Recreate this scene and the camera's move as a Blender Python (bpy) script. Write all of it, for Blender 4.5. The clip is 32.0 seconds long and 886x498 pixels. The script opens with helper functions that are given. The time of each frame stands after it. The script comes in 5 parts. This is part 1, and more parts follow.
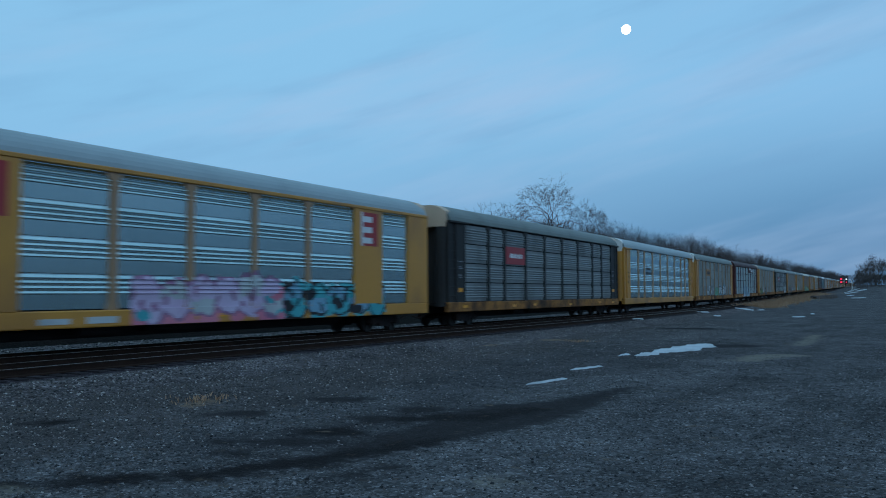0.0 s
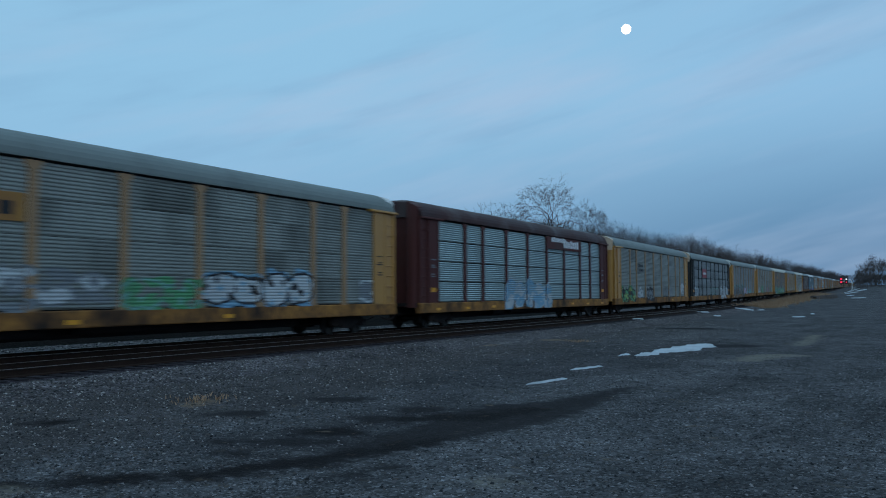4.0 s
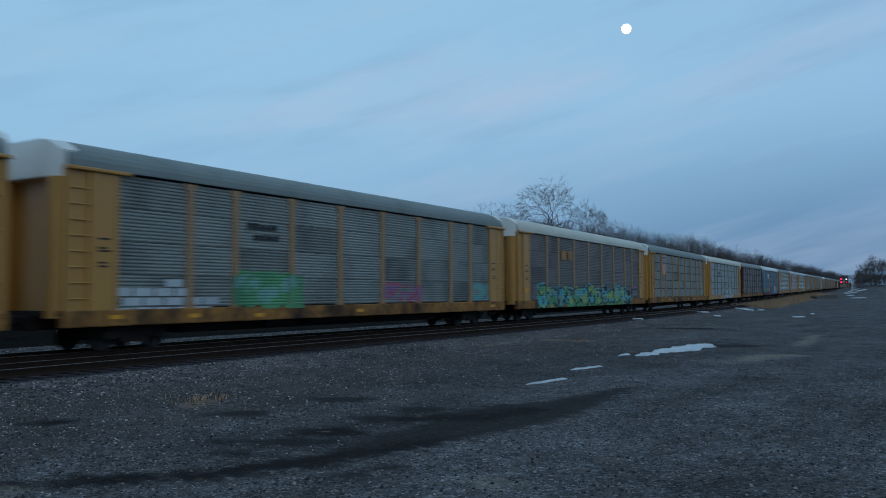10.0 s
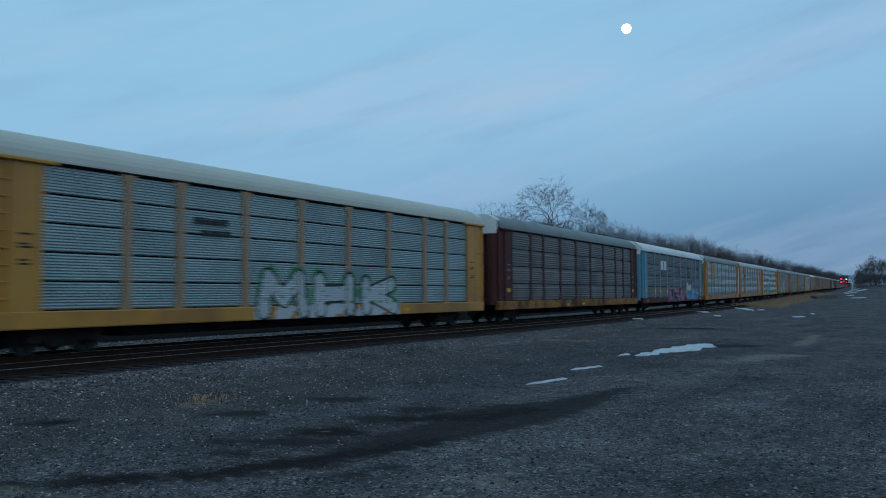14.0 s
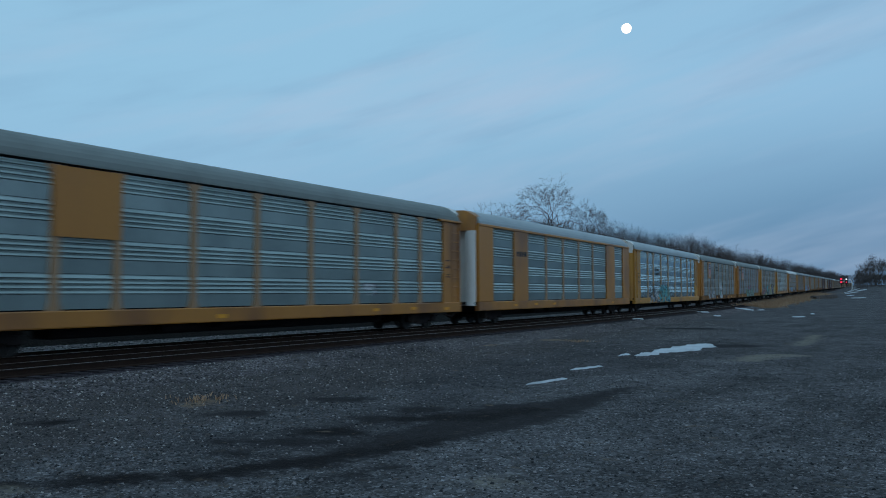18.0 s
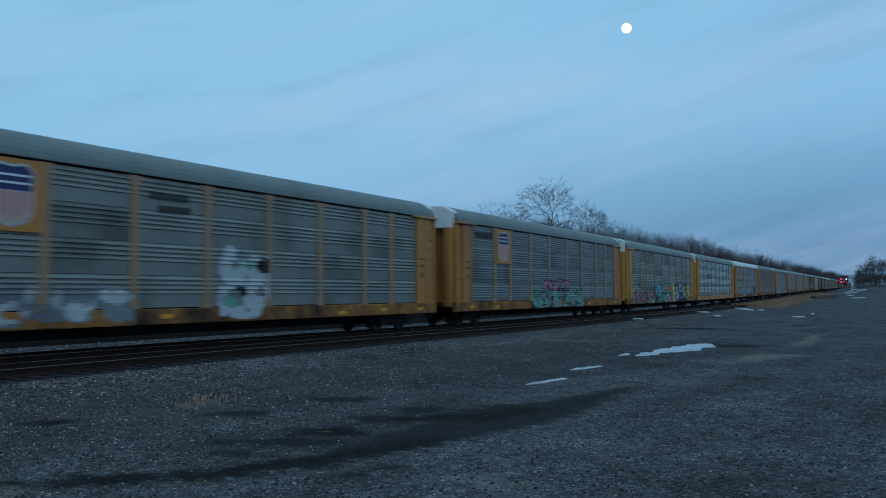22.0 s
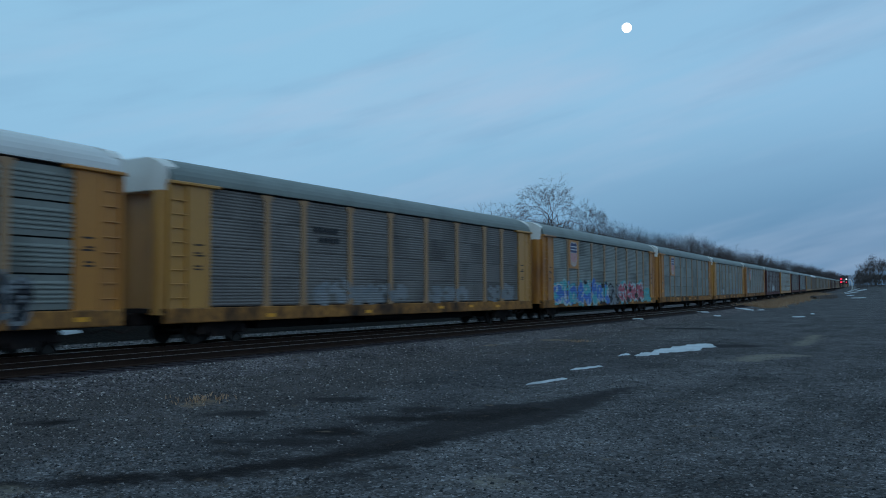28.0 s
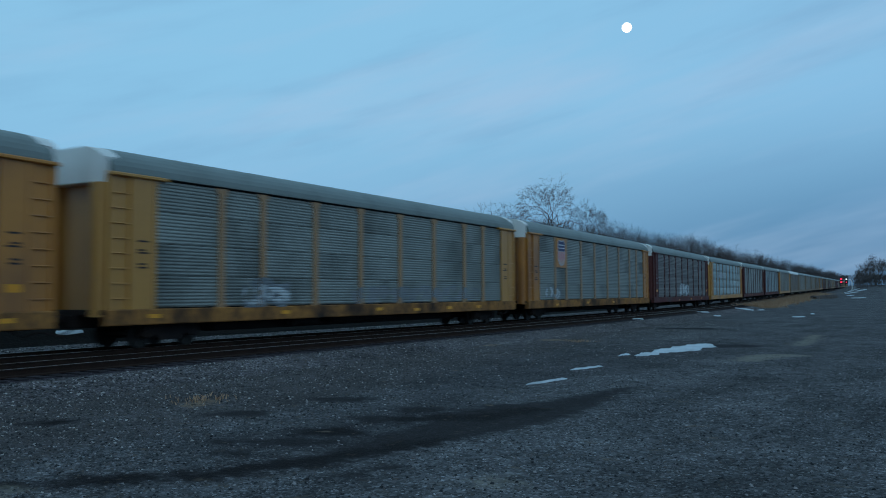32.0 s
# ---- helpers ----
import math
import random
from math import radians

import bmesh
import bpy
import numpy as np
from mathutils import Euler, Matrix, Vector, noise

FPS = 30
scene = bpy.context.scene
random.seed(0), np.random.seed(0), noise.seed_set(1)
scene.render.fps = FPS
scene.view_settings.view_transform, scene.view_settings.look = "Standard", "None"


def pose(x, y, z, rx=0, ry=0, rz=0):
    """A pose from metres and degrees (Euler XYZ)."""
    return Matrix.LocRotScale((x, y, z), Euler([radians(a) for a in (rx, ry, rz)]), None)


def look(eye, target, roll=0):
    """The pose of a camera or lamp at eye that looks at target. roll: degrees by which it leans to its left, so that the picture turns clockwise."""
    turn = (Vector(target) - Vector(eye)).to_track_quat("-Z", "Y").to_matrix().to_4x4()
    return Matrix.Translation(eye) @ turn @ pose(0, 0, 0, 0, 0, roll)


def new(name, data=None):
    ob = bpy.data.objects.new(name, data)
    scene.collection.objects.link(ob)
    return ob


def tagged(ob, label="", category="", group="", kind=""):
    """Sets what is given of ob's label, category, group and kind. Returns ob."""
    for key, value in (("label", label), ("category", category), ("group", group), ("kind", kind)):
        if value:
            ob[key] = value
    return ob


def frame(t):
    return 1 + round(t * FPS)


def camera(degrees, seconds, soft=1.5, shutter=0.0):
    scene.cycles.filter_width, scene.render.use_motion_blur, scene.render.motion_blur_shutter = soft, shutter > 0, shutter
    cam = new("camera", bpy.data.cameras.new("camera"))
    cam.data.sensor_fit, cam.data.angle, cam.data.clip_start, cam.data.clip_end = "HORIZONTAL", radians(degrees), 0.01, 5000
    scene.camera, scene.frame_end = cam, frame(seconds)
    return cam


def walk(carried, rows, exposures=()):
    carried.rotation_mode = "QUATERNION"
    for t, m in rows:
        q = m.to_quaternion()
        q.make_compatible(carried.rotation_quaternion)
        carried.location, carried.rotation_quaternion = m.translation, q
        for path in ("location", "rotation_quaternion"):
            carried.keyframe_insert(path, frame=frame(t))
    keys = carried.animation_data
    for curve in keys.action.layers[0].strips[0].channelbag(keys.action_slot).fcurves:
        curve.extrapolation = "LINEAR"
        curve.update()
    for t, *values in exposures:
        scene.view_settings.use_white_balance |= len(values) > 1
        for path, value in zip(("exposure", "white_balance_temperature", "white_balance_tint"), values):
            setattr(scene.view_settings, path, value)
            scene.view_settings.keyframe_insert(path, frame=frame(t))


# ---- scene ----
cam = camera(55.2, 32.0, soft=1.0, shutter=0.42)
EYE = Vector((0.0, 0.0, 1.554))
YAW, TILT, LEAN = radians(31.15), radians(3.05), -0.25
AHEAD = Vector((-math.sin(YAW) * math.cos(TILT), math.cos(YAW) * math.cos(TILT), math.sin(TILT)))
VIEW = look(EYE, EYE + AHEAD, LEAN)
# the clip's camera shifts its white balance as the cars go by
WHITE = [(0, 0.0, 6368, 14.2), (2, 0.0, 6734, 16.8), (3.4, 0.0, 6889, 18.3), (6, 0.0, 7012, 16.5), (8, 0.0, 7090, 19.9), (10, 0.0, 7090, 20.8), (12, 0.0, 7040, 19.8), (14, 0.0, 6962, 17.2), (17, 0.0, 7239, 19.5),
         (19, 0.0, 7114, 16.8), (21, 0.0, 6980, 15.8), (22, 0.0, 6560, 13.2), (24, 0.0, 6728, 14.9), (25.5, 0.0, 6576, 15.2), (27.5, 0.0, 6885, 16.5), (29, 0.0, 7039, 17.9), (30, 0.0, 6728, 14.9), (31, 0.0, 6728, 14.9), (32, 0.0, 6559, 11.3)]
walk(cam, [(0.0, VIEW), (32.0, VIEW)], WHITE)

# ---- the plan: a double track on a gentle curve and a slight climb, x to the east, y along the track
SIDE = 19.977      # from the camera to the near side of the train
PITCH = 27.46      # from coupling to coupling
START, SPEED, SLOWING = 32.66, 21.219, 0.00145


def bend(y):
    b = 0.0828 * (math.sqrt((y - 27.5) ** 2 + 33.4 ** 2) - 33.4)
    return b if y > 27.5 else -1.6 * b


def climb(y):
    return 0.0078 * (math.sqrt((y - 96.4) ** 2 + 829.0) + y - 96.4) / 2


LOT = -0.45        # level of the gravel lot under the top of the rails


# ---- world, sun, exposure
def make_world():
    world = bpy.data.worlds.new("dusk_sky")
    scene.world = world
    world.use_nodes = True
    nt = world.node_tree
    nt.nodes.clear()
    N, K = nt.nodes.new, nt.links.new
    out, bg = N("ShaderNodeOutputWorld"), N("ShaderNodeBackground")
    tc = N("ShaderNodeTexCoord")

    def dot(vec):
        d = N("ShaderNodeVectorMath")
        d.operation = "DOT_PRODUCT"
        K(tc.outputs["Generated"], d.inputs[0])
        d.inputs[1].default_value = vec
        return d.outputs["Value"]

    def ramp(src, lo, hi):
        m = N("ShaderNodeMapRange")
        m.interpolation_type = "SMOOTHSTEP"
        K(src, m.inputs[0])
        m.inputs[1].default_value, m.inputs[2].default_value = lo, hi
        return m.outputs[0]

    def mix(fac, a, b):
        m = N("ShaderNodeMix")
        m.data_type = "RGBA"
        K(fac, m.inputs[0])
        for s, c in ((6, a), (7, b)):
            if isinstance(c, tuple):
                m.inputs[s].default_value = (*c, 1)
            else:
                K(c, m.inputs[s])
        return m.outputs[2]

    west = dot((-0.80, -0.60, 0.0))
    up = dot((0.0, 0.0, 1.0))
    # bluer and darker to the north-east, paler to the west where the light has gone down
    low = mix(ramp(west, -0.74, 0.20), (0.046, 0.160, 0.320), (0.228, 0.45, 0.68))
    high = mix(ramp(west, -0.95, 0.10), (0.235, 0.50, 0.76), (0.25, 0.545, 0.79))
    sky = mix(ramp(up, 0.0, 0.24), low, high)
    # long thin bands of cloud that rise to the east
    along, across = dot((0.827, 0.500, 0.259)), dot((-0.222, -0.134, 0.966))
    cb = N("ShaderNodeCombineXYZ")
    for src, gain, socket in ((along, 1.5, 0), (across, 9.0, 1)):
        m = N("ShaderNodeMath")
        m.operation = "MULTIPLY"
        K(src, m.inputs[0])
        m.inputs[1].default_value = gain
        K(m.outputs[0], cb.inputs[socket])
    for scale, lo, hi, amount, tint in ((0.8, 0.46, 0.66, 0.55, (0.375, 0.545, 0.75)), (1.9, 0.45, 0.75, 0.40, (0.17, 0.36, 0.58))):
        nz = N("ShaderNodeTexNoise")
        nz.inputs["Scale"].default_value, nz.inputs["Detail"].default_value, nz.inputs["Roughness"].default_value = scale, 5.0, 0.55
        K(cb.outputs[0], nz.inputs["Vector"])
        tone = N("ShaderNodeMath")
        tone.operation = "MULTIPLY"
        K(ramp(nz.outputs[0], lo, hi), tone.inputs[0])
        tone.inputs[1].default_value = amount
        sky = mix(tone.outputs[0], sky, tint)
    K(sky, bg.inputs[0])
    bg.inputs[1].default_value = 1.0
    K(bg.outputs[0], out.inputs[0])


make_world()
glow = bpy.data.lights.new("after_glow", "SUN")
glow.energy, glow.angle, glow.color = 0.12, radians(40), (1.0, 0.86, 0.74)
sun = new("after_glow", glow)
sun.matrix_world = look((0, 0, 60), (-40, 22, 30))
scene.view_settings.exposure = 0.0


# ---- materials
def mat(name, a, b, rough=0.8, metal=0.0, scale=2.0, fine=30.0, bump=0.0, dirt=None, dirt_amt=0.5, random_amt=0.0, stretch=(1, 1, 1), spec=0.5, crisp=0.2):
    """Two tones mixed by coarse and fine noise, with an optional dirt colour in patches."""
    m = bpy.data.materials.new(name)
    m.use_nodes = True
    nt = m.node_tree
    N, K = nt.nodes.new, nt.links.new
    sh = nt.nodes["Principled BSDF"]
    tc = N("ShaderNodeTexCoord")
    mp = N("ShaderNodeMapping")
    mp.inputs["Scale"].default_value = stretch
    K(tc.outputs["Object"], mp.inputs[0])
    vec = mp.outputs[0]
    if random_amt:
        oi, ad = N("ShaderNodeObjectInfo"), N("ShaderNodeVectorMath")
        sc = N("ShaderNodeVectorMath")
        sc.operation = "SCALE"
        K(oi.outputs["Random"], sc.inputs[0])
        sc.inputs["Scale"].default_value = 37.0
        K(vec, ad.inputs[0])
        K(sc.outputs[0], ad.inputs[1])
        vec = ad.outputs[0]

    def noise_at(s, detail=4.0):
        n = N("ShaderNodeTexNoise")
        n.inputs["Scale"].default_value, n.inputs["Detail"].default_value = s, detail
        K(vec, n.inputs["Vector"])
        return n.outputs[0]

    def rng(src, lo, hi, to0=0.0, to1=1.0):
        r = N("ShaderNodeMapRange")
        K(src, r.inputs[0])
        for i, v in enumerate((lo, hi, to0, to1)):
            r.inputs[i + 1].default_value = v
        return r.outputs[0]

    def mix(fac, c0, c1):
        x = N("ShaderNodeMix")
        x.data_type = "RGBA"
        K(fac, x.inputs[0])
        for s, c in ((6, c0), (7, c1)):
            if isinstance(c, tuple):
                x.inputs[s].default_value = (*c, 1)
            else:
                K(c, x.inputs[s])
        return x.outputs[2]

    coarse, grain = noise_at(scale), noise_at(fine, 2.0)
    add = N("ShaderNodeMath")
    add.operation = "ADD"
    K(rng(coarse, 0.3, 0.7, 0.0, 0.65 if crisp > 0.15 else 0.4), add.inputs[0])
    K(rng(grain, 0.5 - crisp, 0.5 + crisp, 0.0, 0.35 if crisp > 0.15 else 0.6), add.inputs[1])
    col = mix(add.outputs[0], a, b)
    if dirt:
        col = mix(rng(noise_at(scale * 0.55 + 0.13, 6.0), 0.5, 0.68, 0.0, dirt_amt), col, dirt)
    if random_amt:
        hs = N("ShaderNodeHueSaturation")
        K(col, hs.inputs["Color"])
        K(rng(oi.outputs["Random"], 0, 1, 1 - random_amt, 1 + random_amt), hs.inputs["Value"])
        col = hs.outputs[0]
    K(col, sh.inputs["Base Color"])
    K(rng(coarse, 0.3, 0.7, max(0.05, rough - 0.08 * (1 - metal)), min(1, rough + 0.08 * (1 - metal))), sh.inputs["Roughness"])
    sh.inputs["Metallic"].default_value = metal
    sh.inputs["Specular IOR Level"].default_value = spec
    if bump:
        bp = N("ShaderNodeBump")
        bp.inputs["Strength"].default_value = 1.0
        bp.inputs["Distance"].default_value = bump
        K(grain, bp.inputs["Height"])
        K(bp.outputs[0], sh.inputs["Normal"])
    return m


def glowing(name, colour, strength):
    m = bpy.data.materials.new(name)
    m.use_nodes = True
    sh = m.node_tree.nodes["Principled BSDF"]
    sh.inputs["Base Color"].default_value = (*colour, 1)
    sh.inputs["Emission Color"].default_value = (*colour, 1)
    sh.inputs["Emission Strength"].default_value = strength
    return m


GRIME = (0.055, 0.045, 0.040)
RUST = (0.16, 0.07, 0.035)
M = {}
for key, a, b, rough, metal, dirt, amt in (
        ("yellow", (0.50, 0.205, 0.024), (0.61, 0.260, 0.032), 0.45, 0, (0.25, 0.100, 0.032), 0.65),
        ("post_tan", (0.35, 0.185, 0.085), (0.44, 0.235, 0.108), 0.6, 0, (0.21, 0.115, 0.07), 0.6),
        ("post_orange", (0.35, 0.192, 0.098), (0.43, 0.240, 0.122), 0.55, 0, (0.20, 0.10, 0.06), 0.6),
        ("faded", (0.47, 0.205, 0.040), (0.58, 0.262, 0.052), 0.45, 0, (0.25, 0.11, 0.040), 0.7),
        ("orange", (0.45, 0.160, 0.020), (0.54, 0.200, 0.028), 0.45, 0, (0.19, 0.07, 0.027), 0.75),
        ("worn_yellow", (0.36, 0.13, 0.018), (0.66, 0.31, 0.030), 0.6, 0, (0.17, 0.055, 0.022), 0.95),
        ("black", (0.030, 0.029, 0.029), (0.050, 0.048, 0.046), 0.6, 0, (0.08, 0.07, 0.064), 0.3),
        ("maroon", (0.090, 0.028, 0.026), (0.13, 0.040, 0.034), 0.6, 0, GRIME, 0.5),
        ("blue", (0.085, 0.26, 0.34), (0.12, 0.33, 0.42), 0.55, 0, (0.10, 0.13, 0.15), 0.4),
        ("white_end", (0.70, 0.68, 0.64), (0.80, 0.78, 0.74), 0.6, 0, (0.48, 0.43, 0.37), 0.5),
        ("cream_end", (0.60, 0.41, 0.28), (0.68, 0.49, 0.35), 0.6, 0, (0.42, 0.32, 0.24), 0.4),
        ("galv_bright", (0.48, 0.59, 0.585), (0.56, 0.68, 0.67), 0.25, 0.95, (0.40, 0.51, 0.51), 0.3),
        ("galv", (0.265, 0.328, 0.312), (0.38, 0.458, 0.436), 0.33, 0.70, (0.20, 0.24, 0.235), 0.45),
        ("galv_dull", (0.186, 0.192, 0.172), (0.298, 0.308, 0.278), 0.5, 0.35, (0.080, 0.078, 0.068), 0.7),
        ("galv_dark", (0.158, 0.166, 0.164), (0.245, 0.256, 0.252), 0.5, 0.35, (0.066, 0.062, 0.060), 0.7),
        ("galv_brown", (0.132, 0.116, 0.109), (0.217, 0.194, 0.178), 0.6, 0.25, (0.05, 0.043, 0.040), 0.6),
        ("roof_grey", (0.165, 0.190, 0.180), (0.225, 0.256, 0.240), 0.65, 0.15, (0.095, 0.105, 0.10), 0.5),
        ("roof_silver", (0.30, 0.35, 0.36), (0.38, 0.43, 0.44), 0.55, 0.3, (0.23, 0.27, 0.28), 0.5),
        ("roof_white", (0.60, 0.60, 0.58), (0.70, 0.70, 0.68), 0.6, 0.0, (0.48, 0.47, 0.44), 0.4),
        ("roof_cream", (0.48, 0.46, 0.38), (0.56, 0.54, 0.46), 0.6, 0.0, (0.38, 0.36, 0.30), 0.4),
        ("roof_maroon", (0.050, 0.024, 0.024), (0.08, 0.034, 0.032), 0.6, 0.0, (0.20, 0.18, 0.17), 0.5),
        ("underframe", (0.020, 0.016, 0.016), (0.038, 0.030, 0.029), 0.9, 0, (0.055, 0.036, 0.028), 0.5),
        # near-black so that the shade in the panel gaps is in the colour
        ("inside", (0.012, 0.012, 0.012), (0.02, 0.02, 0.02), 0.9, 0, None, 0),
        ("wheel_steel", (0.030, 0.027, 0.025), (0.052, 0.046, 0.042), 0.6, 0.6, RUST, 0.4),
        ("sign_red", (0.36, 0.030, 0.036), (0.43, 0.042, 0.045), 0.5, 0, (0.30, 0.06, 0.06), 0.4),
        ("sign_pale", (0.52, 0.34, 0.29), (0.58, 0.40, 0.34), 0.5, 0, (0.44, 0.26, 0.20), 0.3),
        ("sign_blue", (0.020, 0.032, 0.110), (0.028, 0.042, 0.140), 0.5, 0, None, 0),
        ("mark_white", (0.70, 0.70, 0.70), (0.80, 0.80, 0.80), 0.5, 0, (0.5, 0.5, 0.5), 0.4),
        ("mark_black", (0.025, 0.025, 0.03), (0.05, 0.05, 0.05), 0.5, 0, None, 0),
        ("reflector", (0.74, 0.27, 0.02), (0.82, 0.34, 0.03), 0.4, 0, None, 0),
        ("p_white", (0.40, 0.43, 0.44), (0.56, 0.59, 0.60), 0.6, 0, (0.24, 0.25, 0.26), 0.5),
        ("p_black", (0.02, 0.02, 0.025), (0.05, 0.05, 0.055), 0.6, 0, None, 0),
        ("p_pink", (0.48, 0.26, 0.38), (0.60, 0.36, 0.47), 0.6, 0, (0.34, 0.18, 0.28), 0.5),
        ("p_lilac", (0.50, 0.40, 0.56), (0.66, 0.55, 0.70), 0.6, 0, (0.40, 0.22, 0.38), 0.5),
        ("p_red", (0.45, 0.07, 0.10), (0.55, 0.11, 0.14), 0.6, 0, None, 0),
        ("p_rose", (0.60, 0.16, 0.24), (0.70, 0.24, 0.30), 0.6, 0, None, 0),
        ("p_teal", (0.04, 0.33, 0.38), (0.08, 0.45, 0.48), 0.6, 0, (0.03, 0.22, 0.28), 0.5),
        ("p_mint", (0.12, 0.32, 0.26), (0.19, 0.42, 0.34), 0.6, 0, (0.08, 0.20, 0.18), 0.5),
        ("p_green", (0.05, 0.26, 0.11), (0.11, 0.36, 0.17), 0.6, 0, (0.04, 0.14, 0.08), 0.5),
        ("p_lime", (0.25, 0.37, 0.09), (0.34, 0.45, 0.14), 0.6, 0, (0.12, 0.22, 0.08), 0.5),
        ("p_gold", (0.70, 0.48, 0.06), (0.80, 0.58, 0.10), 0.6, 0, None, 0),
        ("p_blue", (0.03, 0.12, 0.42), (0.06, 0.20, 0.55), 0.6, 0, None, 0),
        ("p_sky", (0.14, 0.33, 0.46), (0.23, 0.42, 0.54), 0.6, 0, (0.08, 0.18, 0.26), 0.5),
        ("p_grey", (0.15, 0.165, 0.175), (0.25, 0.265, 0.28), 0.6, 0, (0.09, 0.10, 0.105), 0.5),
        ("p_faint", (0.17, 0.175, 0.18), (0.27, 0.275, 0.28), 0.6, 0, (0.12, 0.12, 0.12), 0.5),
        # weathered yellow for distant cars, dulled further: grazing sky haze is in this colour
        ("post_far_haze", (0.25, 0.170, 0.110), (0.32, 0.22, 0.145), 0.7, 0, (0.17, 0.11, 0.08), 0.6),
        ("p_plum", (0.24, 0.11, 0.20), (0.34, 0.17, 0.27), 0.6, 0, None, 0)):
    M[key] = mat(key, a, b, rough, metal, 0.9, 18.0, 0.0, dirt, amt, 0.07 if key.startswith(("galv", "yellow", "orange")) else 0.0, (1, 0.6, 0.35), spec=0.12 if key in ("p_black", "mark_black", "black", "underframe", "inside", "roof_maroon", "maroon") else 0.6 if key in ("yellow", "faded", "orange", "worn_yellow", "post_orange", "post_tan", "post_far_haze") else 0.35)
def stone_mat(name, dark, mid, pale):
    """Loose stones, each of its own tone: many dark, few pale."""
    m = bpy.data.materials.new(name)
    m.use_nodes = True
    nt = m.node_tree
    N, K = nt.nodes.new, nt.links.new
    sh = nt.nodes["Principled BSDF"]
    geo, cr = N("ShaderNodeNewGeometry"), N("ShaderNodeValToRGB")
    cr.color_ramp.elements[0].color, cr.color_ramp.elements[1].color = (*dark, 1), (*pale, 1)
    # dull, then cool, tan and grey ones
    for at, tint in ((0.28, (0.40, 0.47, 0.49)), (0.45, (0.95, 1.08, 1.08)), (0.58, (0.95, 0.86, 0.74)), (0.72, (1.25, 1.25, 1.25)), (0.88, (1.85, 2.0, 1.95))):
        e = cr.color_ramp.elements.new(at)
        e.color = (*[c * k for c, k in zip(mid, tint)], 1)
    K(geo.outputs["Random Per Island"], cr.inputs[0])
    K(cr.outputs[0], sh.inputs["Base Color"])
    sh.inputs["Roughness"].default_value = 0.9
    sh.inputs["Specular IOR Level"].default_value = 0.15
    return m


def pebble_mat(name, tint, gain, cell=40.0, marks=()):
    """Gravel: small stones of many tones, dull patches and faint lanes, and tones laid on by the sheet's own marks."""
    m = bpy.data.materials.new(name)
    m.use_nodes = True
    nt = m.node_tree
    N, K = nt.nodes.new, nt.links.new
    sh = nt.nodes["Principled BSDF"]
    tc = N("ShaderNodeTexCoord")

    def stones(scale, tones):
        v, cr, sep = N("ShaderNodeTexVoronoi"), N("ShaderNodeValToRGB"), N("ShaderNodeSeparateColor")
        v.inputs["Scale"].default_value = scale
        K(tc.outputs["Object"], v.inputs["Vector"])
        K(v.outputs["Color"], sep.inputs[0])
        el = cr.color_ramp.elements
        el[0].position, el[1].position = tones[0][0], tones[-1][0]
        for t in tones[1:-1]:
            el.new(t[0])
        for e, (_, g, warm) in zip(el, tones):
            e.color = (*[min(1.0, g * gain * c * k) for c, k in zip(tint, (1 + warm, 1.0, 1 - warm))], 1)
        K(sep.outputs[0], cr.inputs[0])
        return cr.outputs[0], v.outputs["Distance"]

    def noise_at(scale, stretch=(1, 1, 1), detail=5.0, rough=0.6):
        mp, n = N("ShaderNodeMapping"), N("ShaderNodeTexNoise")
        mp.inputs["Scale"].default_value = stretch
        K(tc.outputs["Object"], mp.inputs[0])
        K(mp.outputs[0], n.inputs["Vector"])
        n.inputs["Scale"].default_value, n.inputs["Detail"].default_value, n.inputs["Roughness"].default_value = scale, detail, rough
        return n.outputs[0]

    def rng(src, lo, hi, to0, to1, soft=False):
        r = N("ShaderNodeMapRange")
        r.interpolation_type = "SMOOTHSTEP" if soft else "LINEAR"
        K(src, r.inputs[0])
        for q, v in enumerate((lo, hi, to0, to1)):
            r.inputs[q + 1].default_value = v
        return r.outputs[0]

    def mix(fac, c0, c1, blend="MIX"):
        x = N("ShaderNodeMix")
        x.data_type, x.blend_type = "RGBA", blend
        for q, c in ((0, fac), (6, c0), (7, c1)):
            if isinstance(c, tuple):
                x.inputs[q].default_value = (*c, 1)
            elif isinstance(c, float):
                x.inputs[q].default_value = c
            else:
                K(c, x.inputs[q])
        return x.outputs[2]

    small, gap = stones(cell, ((0.0, 0.22, 0.0), (0.40, 0.60, 0.03), (0.62, 0.95, -0.03), (0.86, 1.35, 0.04), (0.95, 2.3, -0.02), (1.0, 4.2, 0.0)))
    large, gap2 = stones(cell * 0.36, ((0.0, 0.35, 0.0), (0.5, 0.8, 0.05), (0.8, 1.2, -0.04), (1.0, 2.4, 0.0)))
    fine = mix(rng(noise_at(1.7), 0.35, 0.65, 0.15, 0.6), small, large)
    for scale, stretch, lo, hi in ((0.35, (1, 1, 1), 0.62, 1.32), (2.6, (1, 0.7, 1), 0.72, 1.26), (0.9, (1, 0.09, 1), 0.80, 1.20)):
        fine = mix(1.0, fine, rng(noise_at(scale, stretch), 0.32, 0.68, lo, hi), "MULTIPLY")
    col = fine
    ragged = noise_at(2.2, detail=8.0, rough=0.7)
    for mark, tone, strength in marks:
        at, ad = N("ShaderNodeAttribute"), N("ShaderNodeMath")
        at.attribute_name = mark
        ad.operation = "MULTIPLY_ADD"
        K(ragged, ad.inputs[0])
        ad.inputs[1].default_value = 2.0
        K(at.outputs["Fac"], ad.inputs[2])
